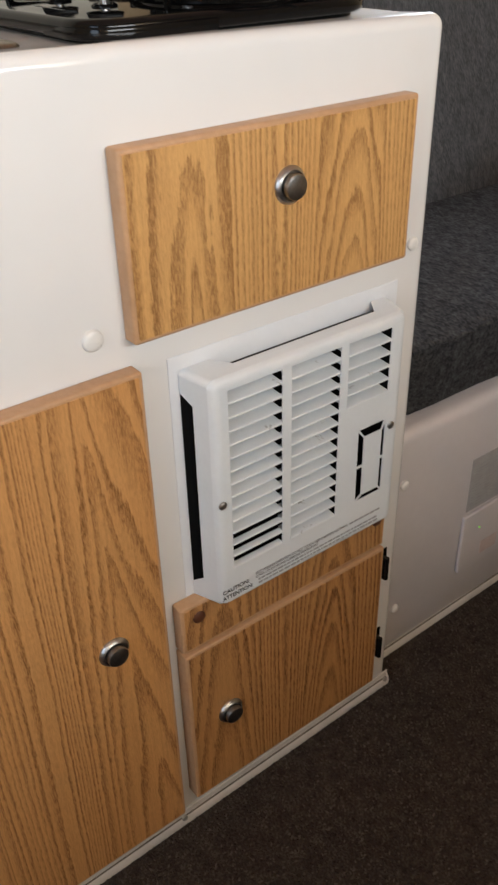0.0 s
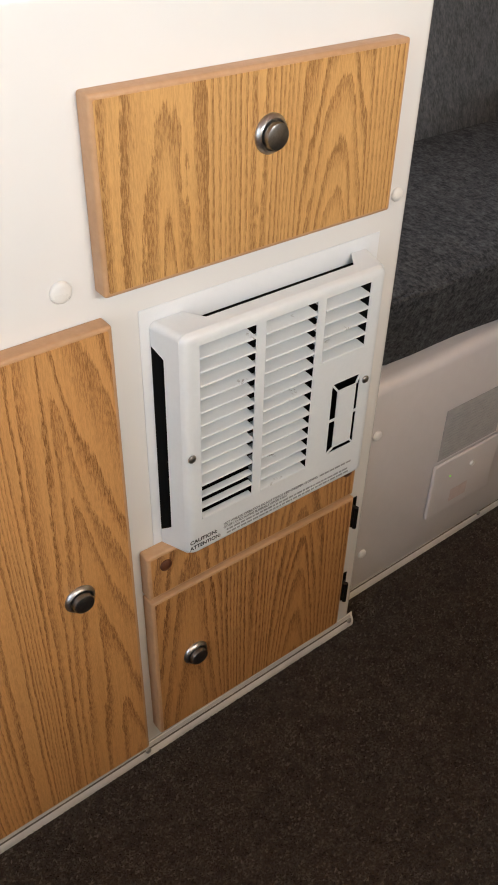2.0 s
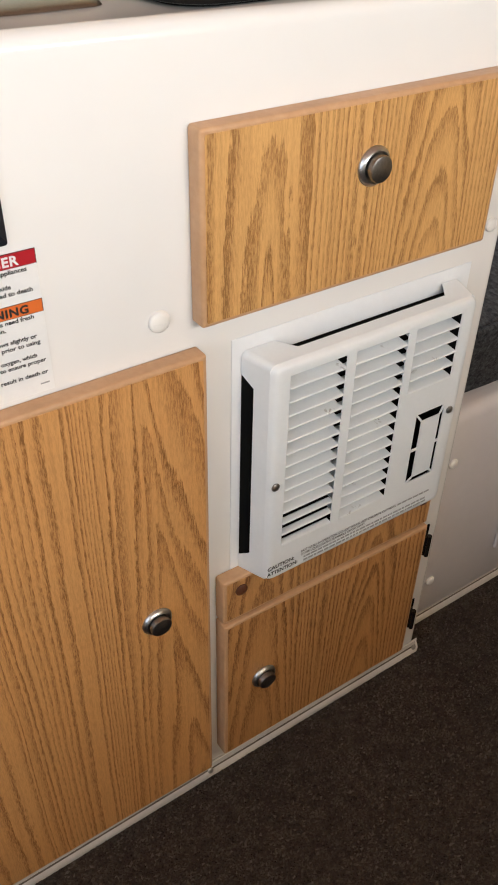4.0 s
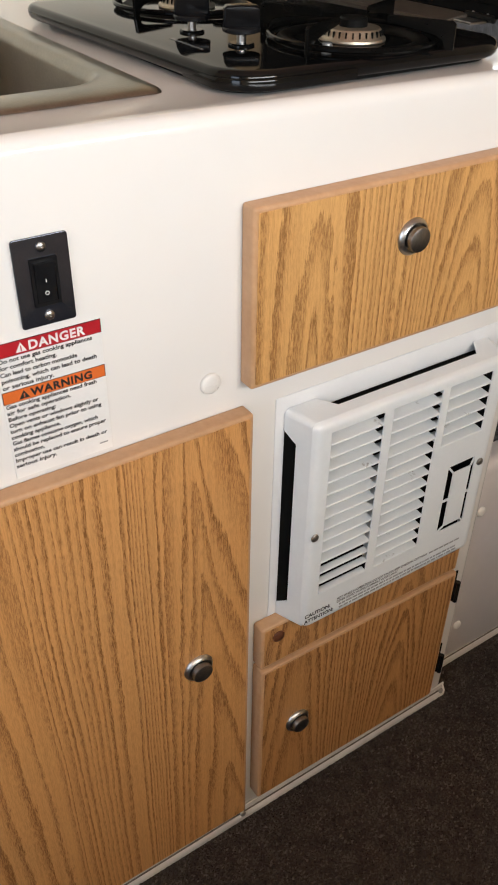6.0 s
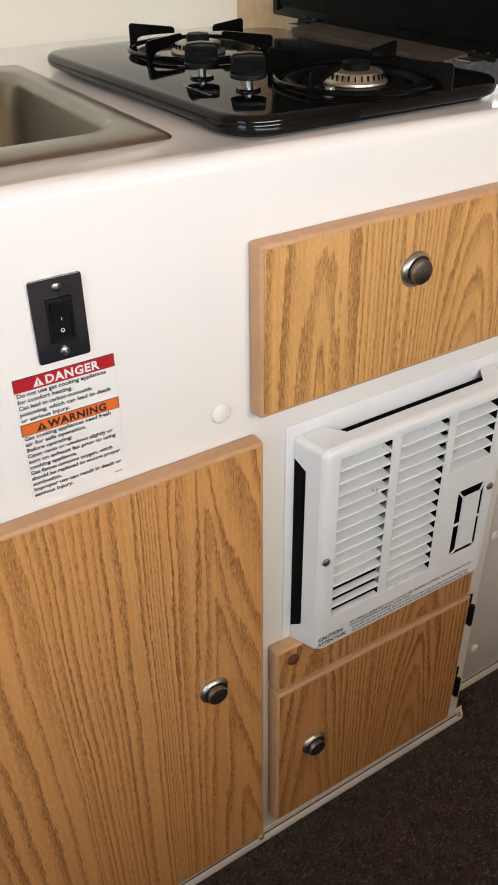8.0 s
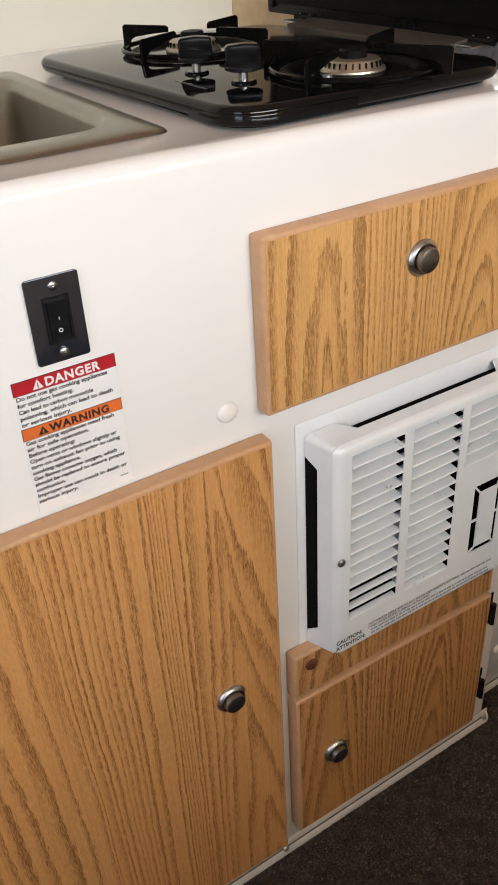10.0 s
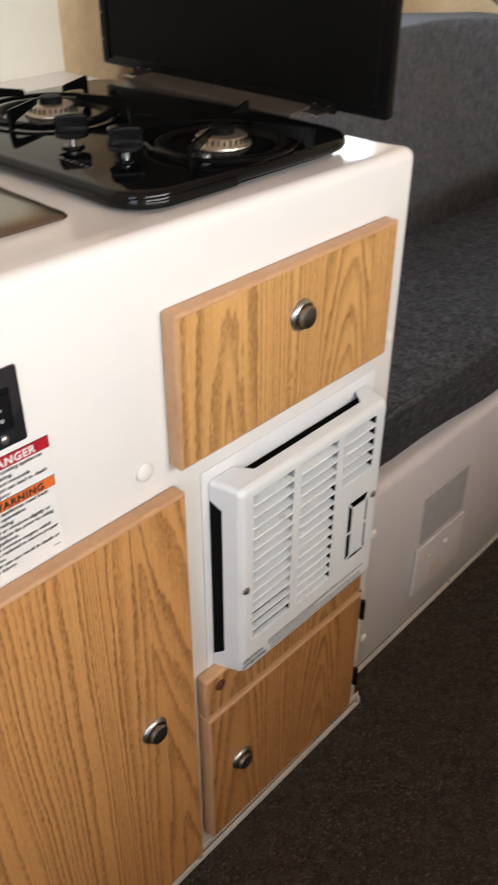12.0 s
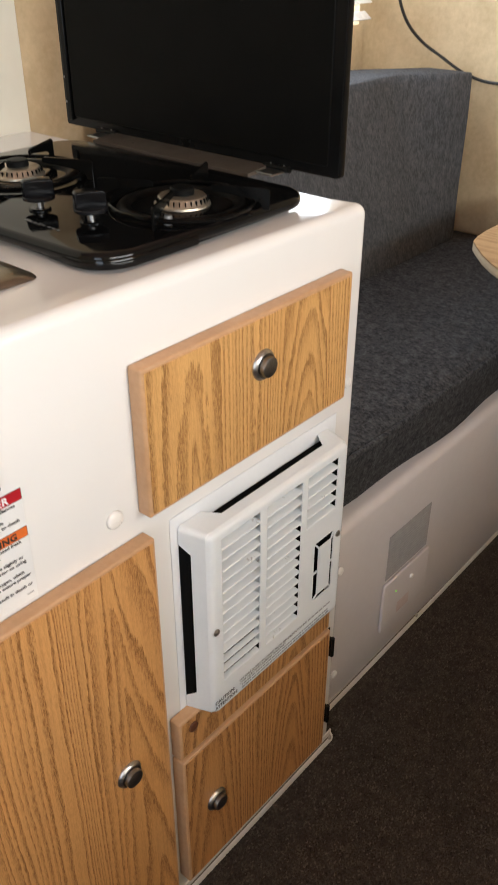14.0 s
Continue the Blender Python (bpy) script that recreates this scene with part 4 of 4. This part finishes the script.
def seat_shape(p):
    # the lower front edge is pulled under, most of all at the galley end
    k = max(0.0, 1 - (p.z - BZ) / 0.09) * max(0.0, 1 - (p.y - 0.03) / 0.10)
    p.y += k * (0.008 + 0.030 * math.exp(-p.x / 0.05) + 0.010 * math.sin(p.x * 9.0) ** 2)
    return p


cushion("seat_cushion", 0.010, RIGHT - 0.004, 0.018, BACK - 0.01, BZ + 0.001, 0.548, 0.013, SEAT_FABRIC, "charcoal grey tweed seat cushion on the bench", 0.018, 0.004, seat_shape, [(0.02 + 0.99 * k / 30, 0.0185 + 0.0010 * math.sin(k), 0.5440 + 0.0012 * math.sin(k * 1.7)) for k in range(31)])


def back_shape(p):
    p.x += 0.10 * max(0.0, p.z - 0.55) * (1 if p.x > 0.5 else 0)
    p.y += (0.30 - 0.24 * min(1.0, max(0.0, (p.x - 0.80) / 0.14))) * (p.z - 0.56)
    p.z += 0.010 * math.sin(p.x * 11.0) * max(0.0, p.z - 0.80)
    return p


cushion("back_cushion", 0.10, 0.926, 0.356, 0.468, 0.556, 0.905, 0.007, BACK_FABRIC_LIT, "charcoal grey tweed backrest cushion standing on the seat", 0.004, 0.004, back_shape)

# ---- table and cable ----
def smooth_line(points, steps):
    """Carries a curve smoothly through the given points."""
    p = [Vector(q) for q in points]
    p = [p[0] * 2 - p[1]] + p + [p[-1] * 2 - p[-2]]
    line = []
    for a, b, c, d in zip(p, p[1:], p[2:], p[3:]):
        for i in range(steps):
            u = i / steps
            line.append(tuple(0.5 * (2 * b + (c - a) * u + (2 * a - 5 * b + 4 * c - d) * u * u + (3 * b - a - 3 * c + d) * u ** 3)))
    return line + [tuple(p[-2])]


table = thing("dinette_table", 0.62, -0.05, 0.70, "small oak-topped dinette table with a pale edge", "table")
TABLE = [(0.98, 0.094), (0.52, 0.094), (0.483, 0.091), (0.455, 0.084), (0.437, 0.070), (0.405, 0.042), (0.378, 0.013), (0.360, -0.012), (0.349, -0.036), (0.346, -0.058), (0.351, -0.080), (0.365, -0.098), (0.390, -0.112), (0.98, -0.32)]
part("tabletop", prism(TABLE, 0.7285, 0.7310, "z"), OAK_TABLE, table)
part("edge_band", prism(TABLE, 0.7150, 0.7284, "z", 0.002, 2), TABLE_EDGE, table, "pale plastic edge")
part("leg", lathe([(0.0, 0.001), (0.07, 0.001), (0.07, 0.012), (0.028, 0.02), (0.025, 0.03), (0.025, 0.689), (0.0, 0.689)], (0.74, -0.06, floor_z(0.74) + 0.002), (0, 0, 1), 24), SCREW_STEEL, table)

cable = [(0.86, 0.52, 1.20), (0.86, 0.52, 1.12), (0.87, 0.52, 1.05), (0.895, 0.51, 0.995), (0.93, 0.49, 0.955), (0.965, 0.46, 0.925), (0.99, 0.43, 0.900), (1.005, 0.40, 0.885), (1.010, 0.36, 0.878), (1.012, 0.30, 0.880), (1.014, 0.20, 0.890)]
cable = smooth_line(cable, 6)
tagged(part("cable", tube(cable, 0.0033, 8), CABLE), "thin black cable drooping against the tan wall", "cable")


# ---- carpet pile near the galley ----
def carpet_pile(x0, x1, y0, y1, pitch):
    """Short twisted tufts, too many to count, each a small leaning pyramid."""
    rng = np.random.default_rng(7)
    gx, gy = np.meshgrid(np.arange(x0, x1, pitch), np.arange(y0, y1, pitch))
    n = gx.size
    cx = gx.ravel() + rng.uniform(-0.5, 0.5, n) * pitch
    cy = gy.ravel() + rng.uniform(-0.5, 0.5, n) * pitch
    keep = np.where(cx < 0.012, cy < -0.006, cy < 0.030)
    cx, cy = cx[keep], cy[keep]
    n = cx.size
    turn, size = rng.uniform(0, 2 * np.pi, n), rng.uniform(0.0014, 0.0032, n)
    high = rng.uniform(0.0012, 0.0038, n)
    verts = np.empty((n, 4, 3))
    for k in range(3):
        a = turn + 2 * np.pi * k / 3
        verts[:, k] = np.stack([cx + size * np.cos(a), cy + size * np.sin(a) * 0.7, 0.0002 + floor_z(cx)], 1)
    verts[:, 3] = np.stack([cx + rng.uniform(-0.003, 0.003, n), cy + rng.uniform(-0.003, 0.003, n), high + floor_z(cx)], 1)
    base = (np.arange(n) * 4)[:, None]
    faces = np.concatenate([base + np.array([[0, 1, 3]]), base + np.array([[1, 2, 3]]), base + np.array([[2, 0, 3]])])
    me = bpy.data.meshes.new("carpet_pile")
    me.from_pydata(verts.reshape(-1, 3).tolist(), [], faces.tolist())
    me.materials.append(PILE)
    ob = new("carpet_pile", me)
    return tagged(ob, "short flecked brown carpet tufts on the floor", "carpet", kind="stuff")


PILE = material("carpet_tufts", 0.95, 0, (0.03, 0.022, 0.017), spec=0.05)
pn = Nodes(PILE)
isle = pn.t.nodes.new("ShaderNodeNewGeometry").outputs["Random Per Island"]
shade = pn.ramp(isle, (0.0, (0.032, 0.0255, 0.0215)), (0.5, (0.060, 0.049, 0.042)), (0.85, (0.086, 0.071, 0.061)), (1.0, (0.160, 0.134, 0.115)))
patchy = pn.noise(pn.coords(), 14, 3, 0.6)
clump = pn.ramp(pn.noise(pn.coords((1, 1, 0.2), (2, 6, 0)), 62, 4, 0.75), (0.44, (0, 0, 0)), (0.62, (1, 1, 1)))
shade = pn.mix(pn.math("MULTIPLY", clump, 0.65), shade, (0.128, 0.106, 0.090))
pn.color(pn.mix(pn.math("MULTIPLY", patchy, 0.5), shade, (0.032, 0.0260, 0.022)))
carpet_pile(-0.72, 1.02, -0.62, 0.03, 0.0031)
